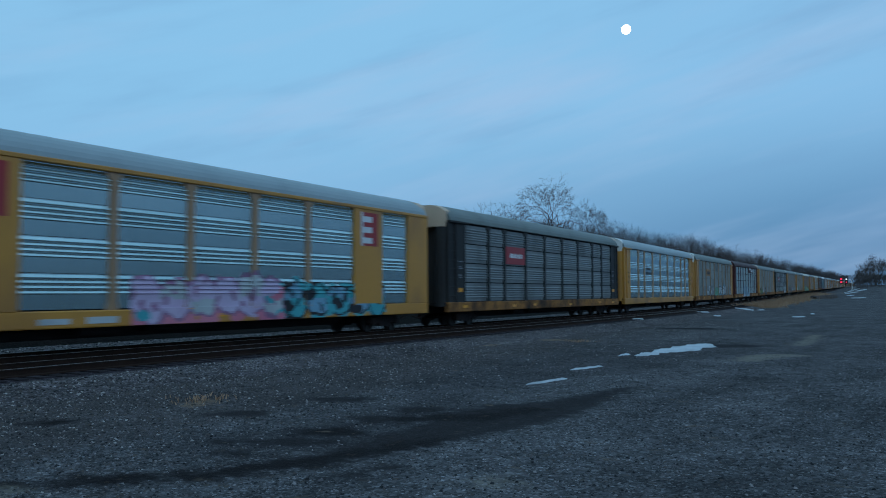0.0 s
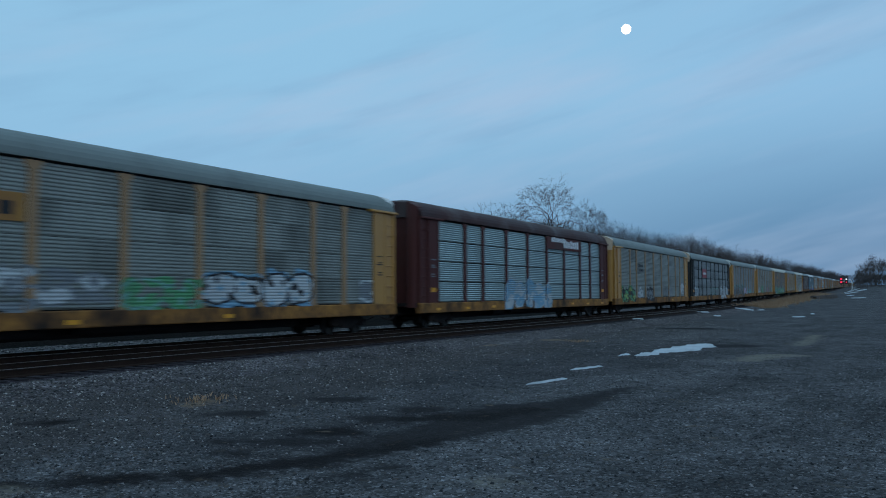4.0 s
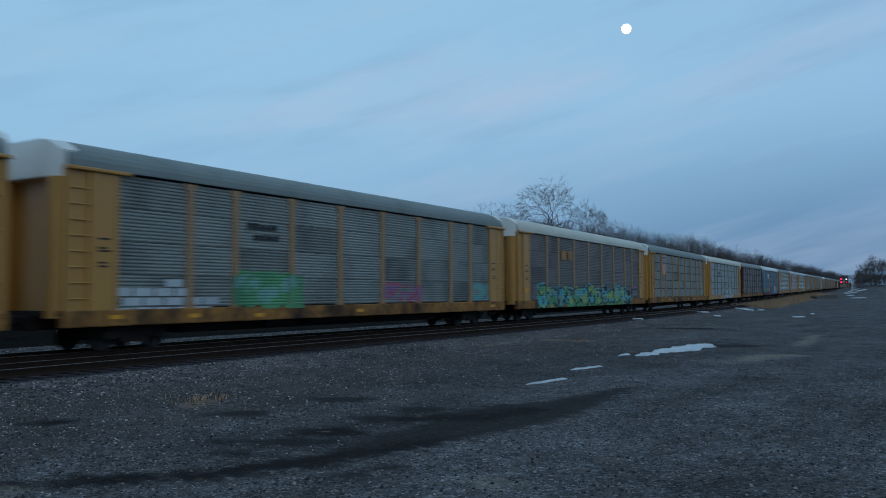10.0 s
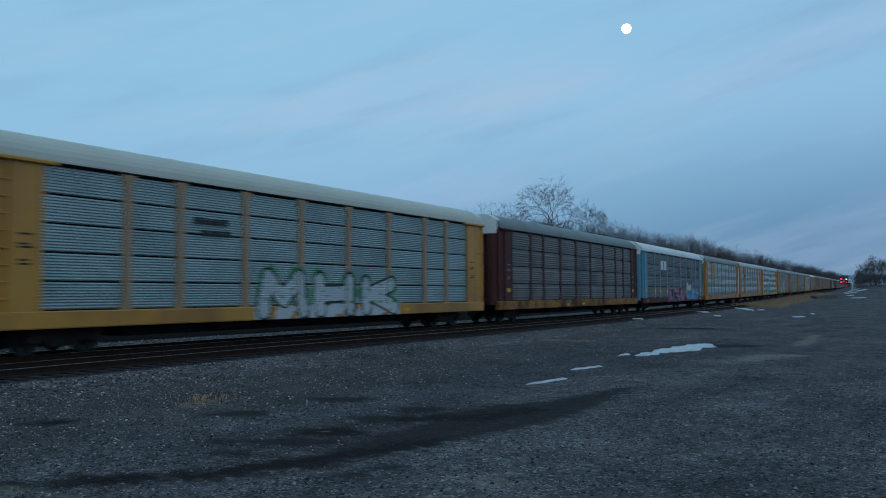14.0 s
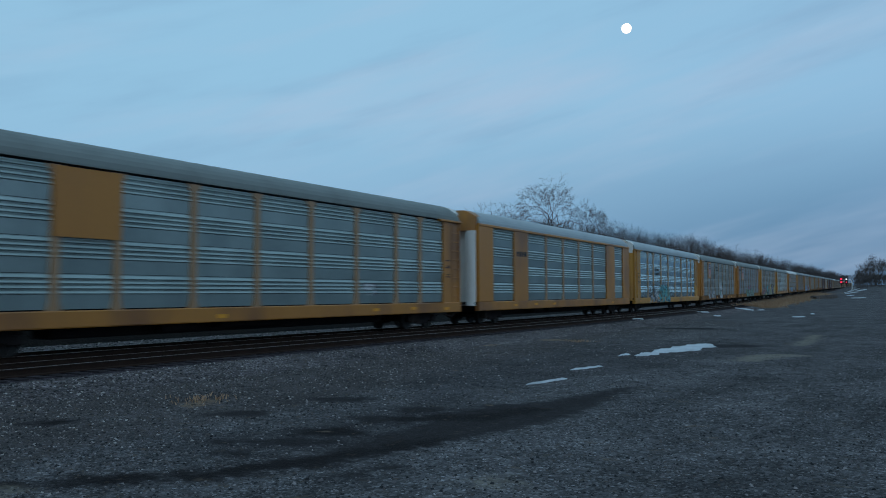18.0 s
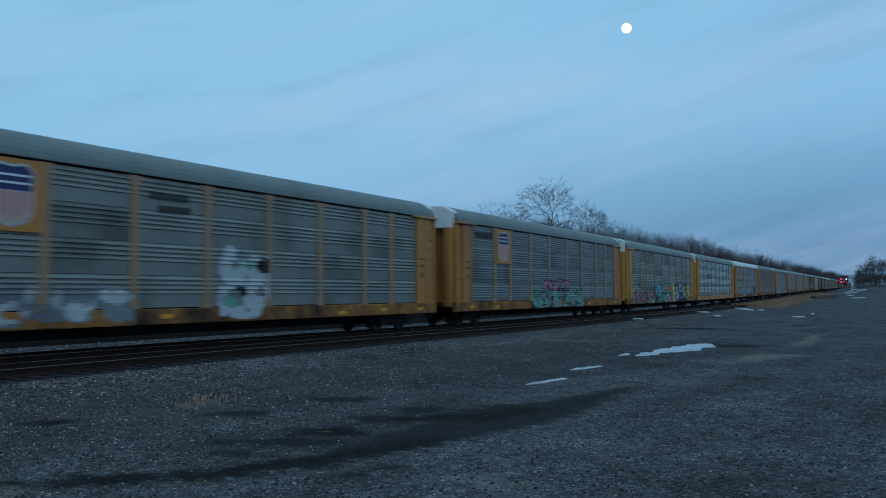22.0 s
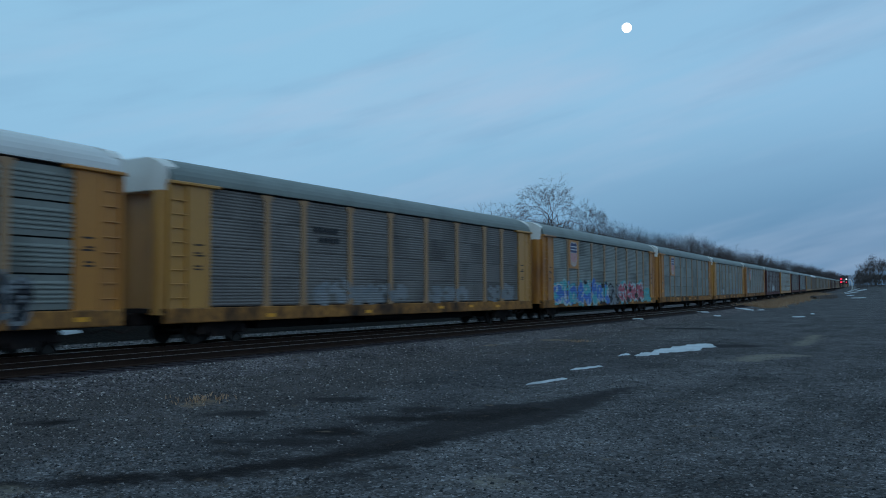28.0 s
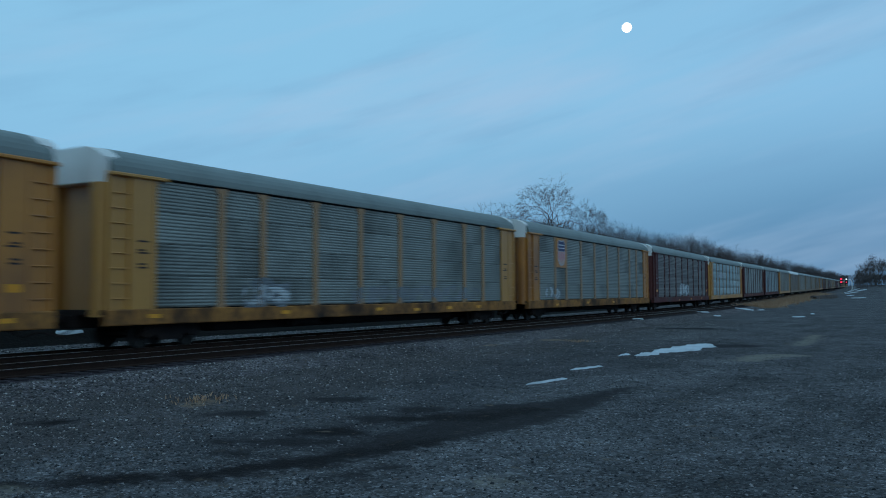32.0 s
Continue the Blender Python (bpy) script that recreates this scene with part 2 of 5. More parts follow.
        col = mix(rng(ad.outputs[0], 1.16, 1.74, 0.0, strength, True), col, tone)
    K(col, sh.inputs["Base Color"])
    sh.inputs["Roughness"].default_value = 0.95
    sh.inputs["Specular IOR Level"].default_value = 0.08
    bp, hi = N("ShaderNodeBump"), N("ShaderNodeMath")
    hi.operation = "ADD"
    K(gap, hi.inputs[0])
    K(gap2, hi.inputs[1])
    bp.invert = True
    bp.inputs["Strength"].default_value, bp.inputs["Distance"].default_value = 0.7, 0.02
    K(hi.outputs[0], bp.inputs["Height"])
    K(bp.outputs[0], sh.inputs["Normal"])
    return m


M["gravel"] = pebble_mat("gravel_lot", (1.08, 1.0, 1.02), 0.088, 38.0, (("earth", (0.066, 0.050, 0.047), 0.40), ("moist", (0.038, 0.034, 0.036), 0.45), ("damp", (0.020, 0.0165, 0.0170), 0.88), ("mire", (0.012, 0.0085, 0.0085), 0.85), ("pale", (0.22, 0.185, 0.150), 0.75), ("straw", (0.28, 0.180, 0.115), 0.8)))
M["ballast"] = pebble_mat("track_ballast", (1.16, 1.0, 1.02), 0.098, 26.0)
# this dark tone is oil staining plus the train's shade, painted in
M["oily_shade"] = pebble_mat("oily_shade_ballast", (1.15, 0.92, 1.08), 0.040, 26.0)
M["stone"] = stone_mat("crushed_stone", (0.020, 0.0160, 0.0160), (0.105, 0.088, 0.084), (0.46, 0.41, 0.38))
M["small_stone"] = stone_mat("loose_stone", (0.016, 0.0130, 0.0138), (0.096, 0.082, 0.084), (0.31, 0.27, 0.262))
M["brush"] = mat("dead_brush", (0.0045, 0.0035, 0.003), (0.013, 0.010, 0.008), 0.95, 0, 0.8, 9.0, 0.05, spec=0.08)
M["sill_paint"] = mat("sill_paint", (0.12, 0.056, 0.028), (0.50, 0.205, 0.050), 0.75, 0, 1.1, 7.0, 0, (0.030, 0.020, 0.017), 0.95, stretch=(1, 1.0, 0.6), spec=0.2, crisp=0.14)
M["snow"] = mat("old_snow", (0.40, 0.435, 0.47), (0.58, 0.615, 0.64), 0.7, 0, 1.5, 20.0, 0.02, (0.34, 0.35, 0.36), 0.6)
M["grass"] = mat("dry_grass", (0.33, 0.195, 0.118), (0.50, 0.305, 0.190), 0.9, 0, 0.8, 12.0, 0.02, spec=0.08)
M["bark"] = mat("winter_bark", (0.070, 0.054, 0.050), (0.12, 0.095, 0.086), 0.95, 0, 2.0, 20.0, spec=0.08)
M["twig"] = mat("bare_twigs", (0.080, 0.058, 0.058), (0.13, 0.098, 0.096), 0.95, 0, 0.3, 6.0, spec=0.08)
# a paler copy of the twigs: distance haze mixed into the bark colour
M["twig_haze"] = mat("haze_tinted_twigs", (0.085, 0.070, 0.070), (0.135, 0.112, 0.110), 0.95, 0, 0.3, 6.0, spec=0.08)
M["tie"] = mat("creosote_timber", (0.030, 0.024, 0.026), (0.058, 0.047, 0.050), 0.9, 0, 2.0, 25.0, 0.01, None, 0, 0.25, spec=0.08)
M["rail_rust"] = mat("rail_web", (0.026, 0.015, 0.012), (0.048, 0.028, 0.021), 0.85, 0.2, 2.0, 25.0, spec=0.08)
M["rail_head"] = mat("rail_head", (0.16, 0.15, 0.15), (0.26, 0.25, 0.25), 0.35, 0.9, 2.0, 30.0)
M["metal_grey"] = mat("painted_metal", (0.30, 0.31, 0.32), (0.40, 0.41, 0.42), 0.5, 0.3, 2.0, 20.0)
M["tarp"] = mat("blue_tarpaulin", (0.02, 0.07, 0.30), (0.03, 0.10, 0.40), 0.5, 0, 2.0, 20.0)
M["moon"] = glowing("moonlight", (1.0, 0.93, 0.86), 1.6)
M["lamp_red"] = glowing("red_signal", (1.0, 0.03, 0.08), 1.6)
M["lamp_white"] = glowing("white_signal", (0.9, 0.9, 1.0), 1.4)


# ---- mesh helpers
class Geo:
    """Collects boxes, strips and tubes into one mesh."""

    def __init__(self):
        self.v, self.f, self.m = [], [], []

    def face(self, pts, mi=0):
        n = len(self.v)
        self.v += [tuple(p) for p in pts]
        self.f.append(tuple(range(n, n + len(pts))))
        self.m.append(mi)

    def box(self, x0, x1, y0, y1, z0, z1, mi=0, c=0.0):
        """A box; c cuts its four long edges along y."""
        if c:
            prof = [(x0 + c, z0), (x1 - c, z0), (x1, z0 + c), (x1, z1 - c), (x1 - c, z1), (x0 + c, z1), (x0, z1 - c), (x0, z0 + c)]
        else:
            prof = [(x0, z0), (x1, z0), (x1, z1), (x0, z1)]
        self.prism(prof, y0, y1, mi)

    def prism(self, prof, y0, y1, mi=0):
        """A closed outline in x and z drawn along y."""
        n, k = len(self.v), len(prof)
        self.v += [(x, y0, z) for x, z in prof] + [(x, y1, z) for x, z in prof]
        for i in range(k):
            j = (i + 1) % k
            self.f.append((n + i, n + j, n + k + j, n + k + i))
        self.f.append(tuple(n + i for i in range(k))[::-1])
        self.f.append(tuple(n + k + i for i in range(k)))
        self.m += [mi] * (k + 2)

    def tube(self, a, b, ra, rb, sides=6, mi=0, caps=True):
        a, b = Vector(a), Vector(b)
        d = (b - a).normalized()
        s = d.orthogonal().normalized()
        t = d.cross(s)
        n = len(self.v)
        for p, r in ((a, ra), (b, rb)):
            for i in range(sides):
                w = 2 * math.pi * i / sides
                self.v.append(tuple(p + (s * math.cos(w) + t * math.sin(w)) * r))
        for i in range(sides):
            j = (i + 1) % sides
            self.f.append((n + i, n + j, n + sides + j, n + sides + i))
            self.m.append(mi)
        if caps:
            self.f.append(tuple(n + i for i in range(sides))[::-1])
            self.f.append(tuple(n + sides + i for i in range(sides)))
            self.m += [mi, mi]

    def mesh(self, name, *mats):
        me = bpy.data.meshes.new(name)
        me.from_pydata(self.v, [], self.f)
        for m in mats:
            me.materials.append(m)
        if any(self.m):
            me.polygons.foreach_set("material_index", self.m)
        me.update()
        return me


def smooth(me):
    me.polygons.foreach_set("use_smooth", [True] * len(me.polygons))
    return me


def part(name, me, parent, label="", at=(0, 0, 0)):
    """Links a mesh as one object under a thing or a part."""
    ob = new(name, me)
    ob.parent = parent
    ob.location = at
    if label:
        ob["label"] = label
    return ob


def empty(name, m, label, category, group=""):
    ob = new(name)
    ob.empty_display_size = 0.3
    ob.matrix_world = m
    return tagged(ob, label, category, group)


# ---- ground: one sheet that climbs with the track
def lumps(x, y):
    p = Vector((x * 0.35, y * 0.35, 0.0))
    near = max(0.0, 1.0 - max(0.0, abs(y - 20) - 30) / 60)
    return near * (0.045 * noise.noise(p) + 0.02 * noise.noise(p * 3.1))


def ease(v, a, b):
    t = min(1.0, max(0.0, (v - a) / (b - a)))
    return t * t * (3 - 2 * t)


def ground_z(x, y):
    # far off the lot rises to the level of the rails
    rise = 2.6 * ease(y, 150, 400) * ease(x + SIDE + bend(y), 6, 18) if y > 150 else 0.0
    return climb(y) + LOT + lumps(x, y) + rise


DAMP = [[(-8.91, 5.09, 0.12), (-8.43, 5.54, 0.16), (-7.83, 6.06, 0.18), (-7.44, 6.49, 0.20), (-7.11, 7.02, 0.24), (-6.88, 7.70, 0.36), (-6.64, 8.46, 0.50), (-6.51, 9.51, 0.60), (-6.39, 10.55, 0.69), (-6.48, 12.01, 1.10), (-6.22, 13.38, 1.03), (-6.08, 14.26, 0.61), (-6.08, 15.66, 0.36), (-5.96, 17.30, 0.15)],
        [(-7.98, 9.62, 0.40), (-7.73, 9.76, 0.40)],
        [(-7.99, 11.16, 0.40), (-7.64, 11.37, 0.40)],
        [(-8.09, 12.28, 0.28), (-7.78, 12.45, 0.28)],
        [(-10.16, 12.64, 0.34), (-9.63, 12.92, 0.34)],
        [(-8.60, 8.37, 0.15), (-8.06, 8.67, 0.16)],
        [(-7.98, 8.80, 0.22), (-7.43, 9.10, 0.22)],
        [(-7.88, 7.77, 0.15), (-7.76, 7.84, 0.15)],
        [(-5.96, 7.50, 0.12), (-5.74, 7.62, 0.12)],
        [(-5.76, 8.04, 0.12), (-5.61, 8.12, 0.12)],
        [(-12.51, 8.29, 0.24), (-12.19, 8.48, 0.24)],
        [(-10.52, 10.36, 0.34), (-10.19, 10.56, 0.34)],
        [(-7.42, 32.42, 1.16), (-7.13, 32.56, 1.16)],
        [(-13.28, 47.30, 1.40), (-12.50, 47.66, 1.39)]]
# the blackest mud: thin runs and small brown holes
MIRE = [[(-8.91, 5.09, 0.05), (-7.44, 6.49, 0.09), (-6.76, 7.98, 0.10), (-6.21, 9.70, 0.16)], [(-7.81, 9.68, 0.20), (-7.66, 9.83, 0.20)], [(-7.66, 11.40, 0.20), (-7.26, 11.70, 0.20)], [(-6.66, 12.01, 0.28), (-6.26, 13.33, 0.22)], [(-12.36, 8.39, 0.12)]]
MOIST = [[(-8.38, 13.35, 0.37), (-9.35, 15.82, 0.78), (-9.72, 18.32, 1.76), (-9.49, 20.80, 2.25), (-9.55, 24.63, 2.57), (-9.22, 27.93, 2.77), (-8.57, 30.42, 2.77), (-7.55, 32.80, 1.88)],
         [(-8.61, 8.27, 0.69), (-7.83, 8.98, 0.67), (-7.54, 9.88, 0.70), (-7.79, 11.73, 0.77), (-7.64, 12.94, 0.80)]]


def within(lanes, px, py):
    """How far each spot lies inside the lanes: runs of (x, y, half width)."""
    best = np.zeros(len(px))
    for lane in lanes:
        lane = lane if len(lane) > 1 else lane * 2
        for (x0, y0, r0), (x1, y1, r1) in zip(lane, lane[1:]):
            dx, dy = x1 - x0, y1 - y0
            t = np.clip(((px - x0) * dx + (py - y0) * dy) / max(1e-6, dx * dx + dy * dy), 0, 1)
            d = r0 + (r1 - r0) * t - np.hypot(px - x0 - t * dx, py - y0 - t * dy)
            best = np.maximum(best, np.clip(0.56 + 1.15 * d, 0, 1))
    return best


def make_ground():
    def line(dense0, dense1, step, lo, hi):
        mid = list(np.arange(dense0, dense1 + 1e-6, step))
        a, s = [dense0], step
        while a[-1] > lo:
            s *= 1.35
            a.append(a[-1] - s)
        b, s = [dense1], step
        while b[-1] < hi:
            s *= 1.35
            b.append(b[-1] + s)
        return a[:0:-1] + mid + b[1:]

    xs, ys = line(-18, 4, 0.16, -3000, 3000), line(3, 45, 0.18, -1500, 3)[:-1] + list(np.arange(45, 110, 0.45)) + line(110, 420, 6, 110, 4500)
    me = bpy.data.meshes.new("ground")
    vs = [(x, y, ground_z(x, y)) for y in ys for x in xs]
    w = len(xs)
    me.from_pydata(vs, [], [(j * w + i, j * w + i + 1, (j + 1) * w + i + 1, (j + 1) * w + i) for j in range(len(ys) - 1) for i in range(w - 1)])
    me.materials.append(M["gravel"])
    me.update()
    px, py = np.array([v[0] for v in vs]), np.array([v[1] for v in vs])

    def mark(name, lanes):
        me.attributes.new(name, "FLOAT", "POINT").data.foreach_set("value", within(lanes, px, py).astype(np.float32))

    mark("damp", [[(x, y, 0.80 * r) for x, y, r in lane] for lane in DAMP])
    mark("mire", MIRE)
    mark("moist", MOIST)
    mark("earth", [[(-12.57, 3.02, 3.02), (-13.54, 12.04, 3.41), (-14.55, 22.08, 3.01), (-16.86, 40.89, 2.45), (-21.13, 77.87, 2.67)]])
    mark("pale", [[(-5.37, 25.97, 0.30), (-4.98, 28.47, 0.46), (-4.37, 29.11, 0.31)], [(-5.01, 34.27, 0.20), (-5.64, 42.89, 0.23)], [(-4.25, 8.00, 0.12)], [(-8.37, 5.14, 0.12)]])
    mark("straw", [[(-20.4, 106, 0.8), (-21.6, 122, 1.6), (-24.4, 150, 2.4), (-29.0, 200, 3.2), (-33.0, 240, 3.4), (-41, 320, 3.5)], [(-11.95, 11.05, 0.12)], [(-15.71, 28.70, 0.60)], [(-14.68, 33.43, 0.51)]])
    tagged(new("ground", smooth(me)), "dark grey gravel lot beside the tracks", "ground", kind="structure")


make_ground()


def stretch_of(y0, y1, near=1.5):
    ys, y = [], y0
    while y < y1:
        ys.append(y)
        y += near if y < 120 else near * 4
    return ys + [y1]


def sweep(name, outline, ys, material, lift=0.0):
    """An open outline of (offset from the near side of the train, height) along the track."""
    vs, k = [], len(outline)
    for y in ys:
        b, c = bend(y), climb(y)
        vs += [(-(SIDE + o + b), y, c + z + lift) for o, z in outline]
    fs = [(j * k + i, (j + 1) * k + i, (j + 1) * k + i + 1, j * k + i + 1) for j in range(len(ys) - 1) for i in range(k - 1)]
    me = bpy.data.meshes.new(name)
    me.from_pydata(vs, [], fs)
    me.materials.append(material)
    me.update()
    return me


BED = [(-5.1, -0.52), (-4.4, -0.40), (-3.30, -0.215), (-2.0, -0.20), (-0.2, -0.21), (0.2, -0.235), (1.0, -0.20), (3.6, -0.20), (5.0, -0.22), (8.6, -0.30), (9.4, -0.50)]
tagged(new("track_bed", sweep("track_bed", BED, stretch_of(-60, 1500), M["ballast"])), "grey crushed stone ballast bed under two tracks", "ballast", kind="structure")
BANK = [(8.7, -0.42), (9.3, -0.1), (10.5, 0.7), (12.0, 1.3), (14.0, 1.7), (20.0, 1.6), (34.0, 0.2), (60.0, -0.5)]
tagged(new("bank", sweep("bank", BANK, stretch_of(-60, 900), M["brush"])), "dark bank of dead brush and leaf litter behind the tracks", "bank", kind="structure")
# oil-dark sheet, carried on below the cars to paint their shade there
OIL_SHADE = [(-3.20, -0.212), (-2.0, -0.196), (-0.2, -0.206), (0.15, -0.231), (1.0, -0.196), (3.6, -0.196), (4.0, -0.202)]
tagged(new("track_middle", sweep("track_middle", OIL_SHADE, stretch_of(-60, 900), M["oily_shade"])), "ballast between the rails, darkened by oil and painted train shade", "ballast", kind="structure")
# near track: rails at -2.39 and -0.95; the train's track: rails at 0.85 and 2.28
for k, o in enumerate((-2.39, -0.95, 0.86, 2.30)):
    web = [(o - 0.075, -0.175), (o - 0.07, -0.155), (o - 0.015, -0.135), (o - 0.015, -0.045), (o - 0.036, -0.035), (o - 0.036, -0.004), (o + 0.036, -0.004), (o + 0.036, -0.035), (o + 0.015, -0.045), (o + 0.015, -0.135), (o + 0.07, -0.155), (o + 0.075, -0.175)]
    rail = tagged(new("rail", sweep("rail", web, stretch_of(-60, 1200, 3), M["rail_rust"])), "rust-brown steel rail with a polished running surface", "rail", "rails", kind="structure")
    part("rail_head", sweep("rail_head", [(o - 0.036, -0.006), (o - 0.026, 0.0), (o + 0.026, 0.0), (o + 0.036, -0.006)], stretch_of(-60, 1200, 3), M["rail_head"]), rail, "bright worn running surface")


# ---- patches that lie on the lot
def patch(name, outline, material, label, category, lift, seed, rough=0.25, step=0.25, dome=0.0, kind="", level=ground_z):
    """A thin sheet with a ragged edge, laid on the ground. outline: corners in metres."""
    rnd = random.Random(seed)
    pts = []
    for i, (x0, y0) in enumerate(outline):
        x1, y1 = outline[(i + 1) % len(outline)]
        n = max(2, min(14, int(math.hypot(x1 - x0, y1 - y0) / step)))
        for j in range(n):
            t = j / n
            r = rough * min(1.0, math.hypot(x1 - x0, y1 - y0) / 2)
            pts.append((x0 + (x1 - x0) * t + rnd.uniform(-r, r), y0 + (y1 - y0) * t + rnd.uniform(-r, r)))
    bm = bmesh.new()
    vs = [bm.verts.new((x, y, 0)) for x, y in pts]
    es = [bm.edges.new((vs[i], vs[(i + 1) % len(vs)])) for i in range(len(vs))]
    bmesh.ops.triangle_fill(bm, use_beauty=True, edges=es)
    bmesh.ops.subdivide_edges(bm, edges=[e for e in bm.edges if not e.is_boundary], cuts=2, use_grid_fill=True)
    bmesh.ops.triangulate(bm, faces=bm.faces)
    rim = {v for e in bm.edges if e.is_boundary for v in e.verts}
    for v in bm.verts:
        v.co.z = level(v.co.x, v.co.y) + (-0.01 if v in rim else lift + dome * rnd.uniform(0.6, 1.0))
    me = bpy.data.meshes.new(name)
    bm.normal_update()
    for f in bm.faces:
        if f.normal.z < 0:
            f.normal_flip()
    bm.to_mesh(me)
    bm.free()
    me.materials.append(material)
    return tagged(new(name, smooth(me)), label, category, kind=kind)


# ---- stones: uncountable, on the ballast shoulder and the lot
def make_stones(name, n, spot, size, seed, label, material, deep=0.3):
    rnd = np.random.RandomState(seed)
    base = np.array([(1, 0, 0), (0.3, 0.95, 0), (-0.8, 0.6, 0), (-0.75, -0.65, 0), (0.35, -0.9, 0), (0.45, 0.1, 0.75), (-0.4, -0.05, 0.7)])
    tri = np.array([(0, 1, 5), (1, 6, 5), (1, 2, 6), (2, 3, 6), (3, 4, 6), (4, 5, 6), (4, 0, 5)])
    at = np.array([spot(rnd) for _ in range(n)])
    at = at[within(DAMP, at[:, 0], at[:, 1]) + 0.25 * rnd.rand(n) < 0.62]
    n = len(at)
    s = size * (0.5 + rnd.rand(n) ** 2 * 1.3)
    a = rnd.rand(n) * 6.283
    q = base[None] * (1 + (rnd.rand(n, 7, 3) - 0.5) * 0.6) * s[:, None, None]
    x = q[:, :, 0] * np.cos(a)[:, None] - q[:, :, 1] * np.sin(a)[:, None]
    y = q[:, :, 0] * np.sin(a)[:, None] + q[:, :, 1] * np.cos(a)[:, None]
    vs = np.stack([x, y, q[:, :, 2] - (s * deep)[:, None]], 2) + at[:, None]
    fs = tri[None] + (np.arange(n) * 7)[:, None, None]
    me = bpy.data.meshes.new(name)
    me.from_pydata(vs.reshape(-1, 3).tolist(), [], fs.reshape(-1, 3).tolist())
    me.materials.append(material)
    me.update()
    return tagged(new(name, me), label, "gravel", kind="stuff")


def bed_z(o):
    return float(np.interp(o, [p[0] for p in BED], [p[1] for p in BED]))


def along_track(rnd, far):
    """Many near the camera, fewer far off."""
    return 4 + (far - 4) * rnd.rand() ** 1.6


def on_shoulder(rnd):
    y = along_track(rnd, 75)
    o = -3.15 - min(1.95, abs(rnd.randn()) * 1.6)
    return -(SIDE + o + bend(y)), y, climb(y) + bed_z(o)


def on_bed(rnd):
    y = along_track(rnd, 70)
    o = 3.9 + rnd.rand() * 4.8
    return -(SIDE + o + bend(y)), y, climb(y) + bed_z(o)


def on_slope(rnd):
    y = along_track(rnd, 60)
    o = -4.7 - abs(rnd.randn()) * 2.9
    x = -(SIDE + o + bend(y))
    return x, y, ground_z(x, y)


def on_lot(rnd):
    y = 4.5 + rnd.rand() ** 1.9 * 40
    x = -10.5 + rnd.rand() * 12
    return x, y, ground_z(x, y)


make_stones("ballast_stones", 21000, on_shoulder, 0.026, 1, "pale crushed stone scattered on the ballast shoulder", M["stone"])
make_stones("ballast_stones", 8000, on_bed, 0.042, 2, "grey crushed stone beyond the rails", M["stone"])
make_stones("gravel_stones", 34000, on_slope, 0.022, 3, "small pale stones strewn below the ballast", M["stone"])
make_stones("gravel_stones", 46000, on_lot, 0.019, 4, "small loose stones on the gravel lot", M["small_stone"])

# ---- the moon, low over the train
moon_g = bmesh.new()
bmesh.ops.create_icosphere(moon_g, subdivisions=4, radius=20.0)
moon_me = bpy.data.meshes.new("moon")
moon_g.to_mesh(moon_me)
moon_g.free()
moon_me.materials.append(M["moon"])
moon = tagged(new("moon", smooth(moon_me)), "full moon in the dusk sky", "moon")


# ---- railcars
CARS = []          # (index, thing, wheelsets)
BODY0, BODY1 = 0.83 - PITCH / 2, 26.60 - PITCH / 2
POSTS = [u - PITCH / 2 for u in (5.10, 7.02, 9.80, 12.60, 15.43, 18.22, 21.05, 22.97)]
IN0, IN1 = 2.48 - PITCH / 2, 25.45 - PITCH / 2
SILL0, SILL1, EAVE, CROWN = 0.70, 1.15, 5.00, 5.77
FACE = 1.50        # plane behind the side panels
CACHE = {}


def cached(key, make):
    if key not in CACHE:
        CACHE[key] = make()
    return CACHE[key]


def ribs(style, z0, z1):
    """The outline of a side panel: (how far it stands proud, height)."""
    out, h = [], z1 - z0
    if style == "group":
        # four deep ribs in the upper part, a flat band below
        flat = h * 0.42
        out += [(0.010, z0), (0.026, z0 + flat)]   # the band leans out a little towards its top
        p = (h - flat) / 4
        for i in range(4):
            b = z0 + flat + i * p
            out += [(0.014, b + 0.02 * p), (0.058, b + 0.13 * p), (0.060, b + 0.22 * p), (0.012, b + 0.80 * p)]
        out.append((0.012, z1))
    elif style == "soft":
        flat = h * 0.16
        out += [(0.012, z0), (0.012, z0 + flat)]
        n = 5
        p = (h - 2 * flat) / n
        for i in range(n):
            b = z0 + flat + i * p
            out += [(0.012, b + 0.08 * p), (0.046, b + 0.18 * p), (0.048, b + 0.45 * p), (0.012, b + 0.92 * p)]
        out.append((0.012, z1))
    else:
        n = 9
        p = h / n
        out.append((0.012, z0))
        for i in range(n):
            b = z0 + i * p
            out += [(0.014, b + 0.12 * p), (0.029, b + 0.38 * p), (0.029, b + 0.66 * p), (0.014, b + 0.92 * p)]
        out.append((0.012, z1))
    return out


def rows_of(n, seam):
    lo, hi = SILL1 + 0.035, EAVE - 0.10
    h = (hi - lo) / n
    return [(lo + i * h, lo + (i + 1) * h - seam) for i in range(n)]


def panel_mesh(width, z0, z1, style, m):
    def make():
        g = Geo()
        prof = [(FACE + d, z) for d, z in ribs(style, z0, z1)]
        g.prism([(FACE - 0.02, z1), (FACE - 0.02, z0)] + prof, -width / 2, width / 2)
        return g.mesh("side_panel", M[m])
    return cached(("panel", round(width, 2), round(z0, 3), round(z1, 3), style, m), make)


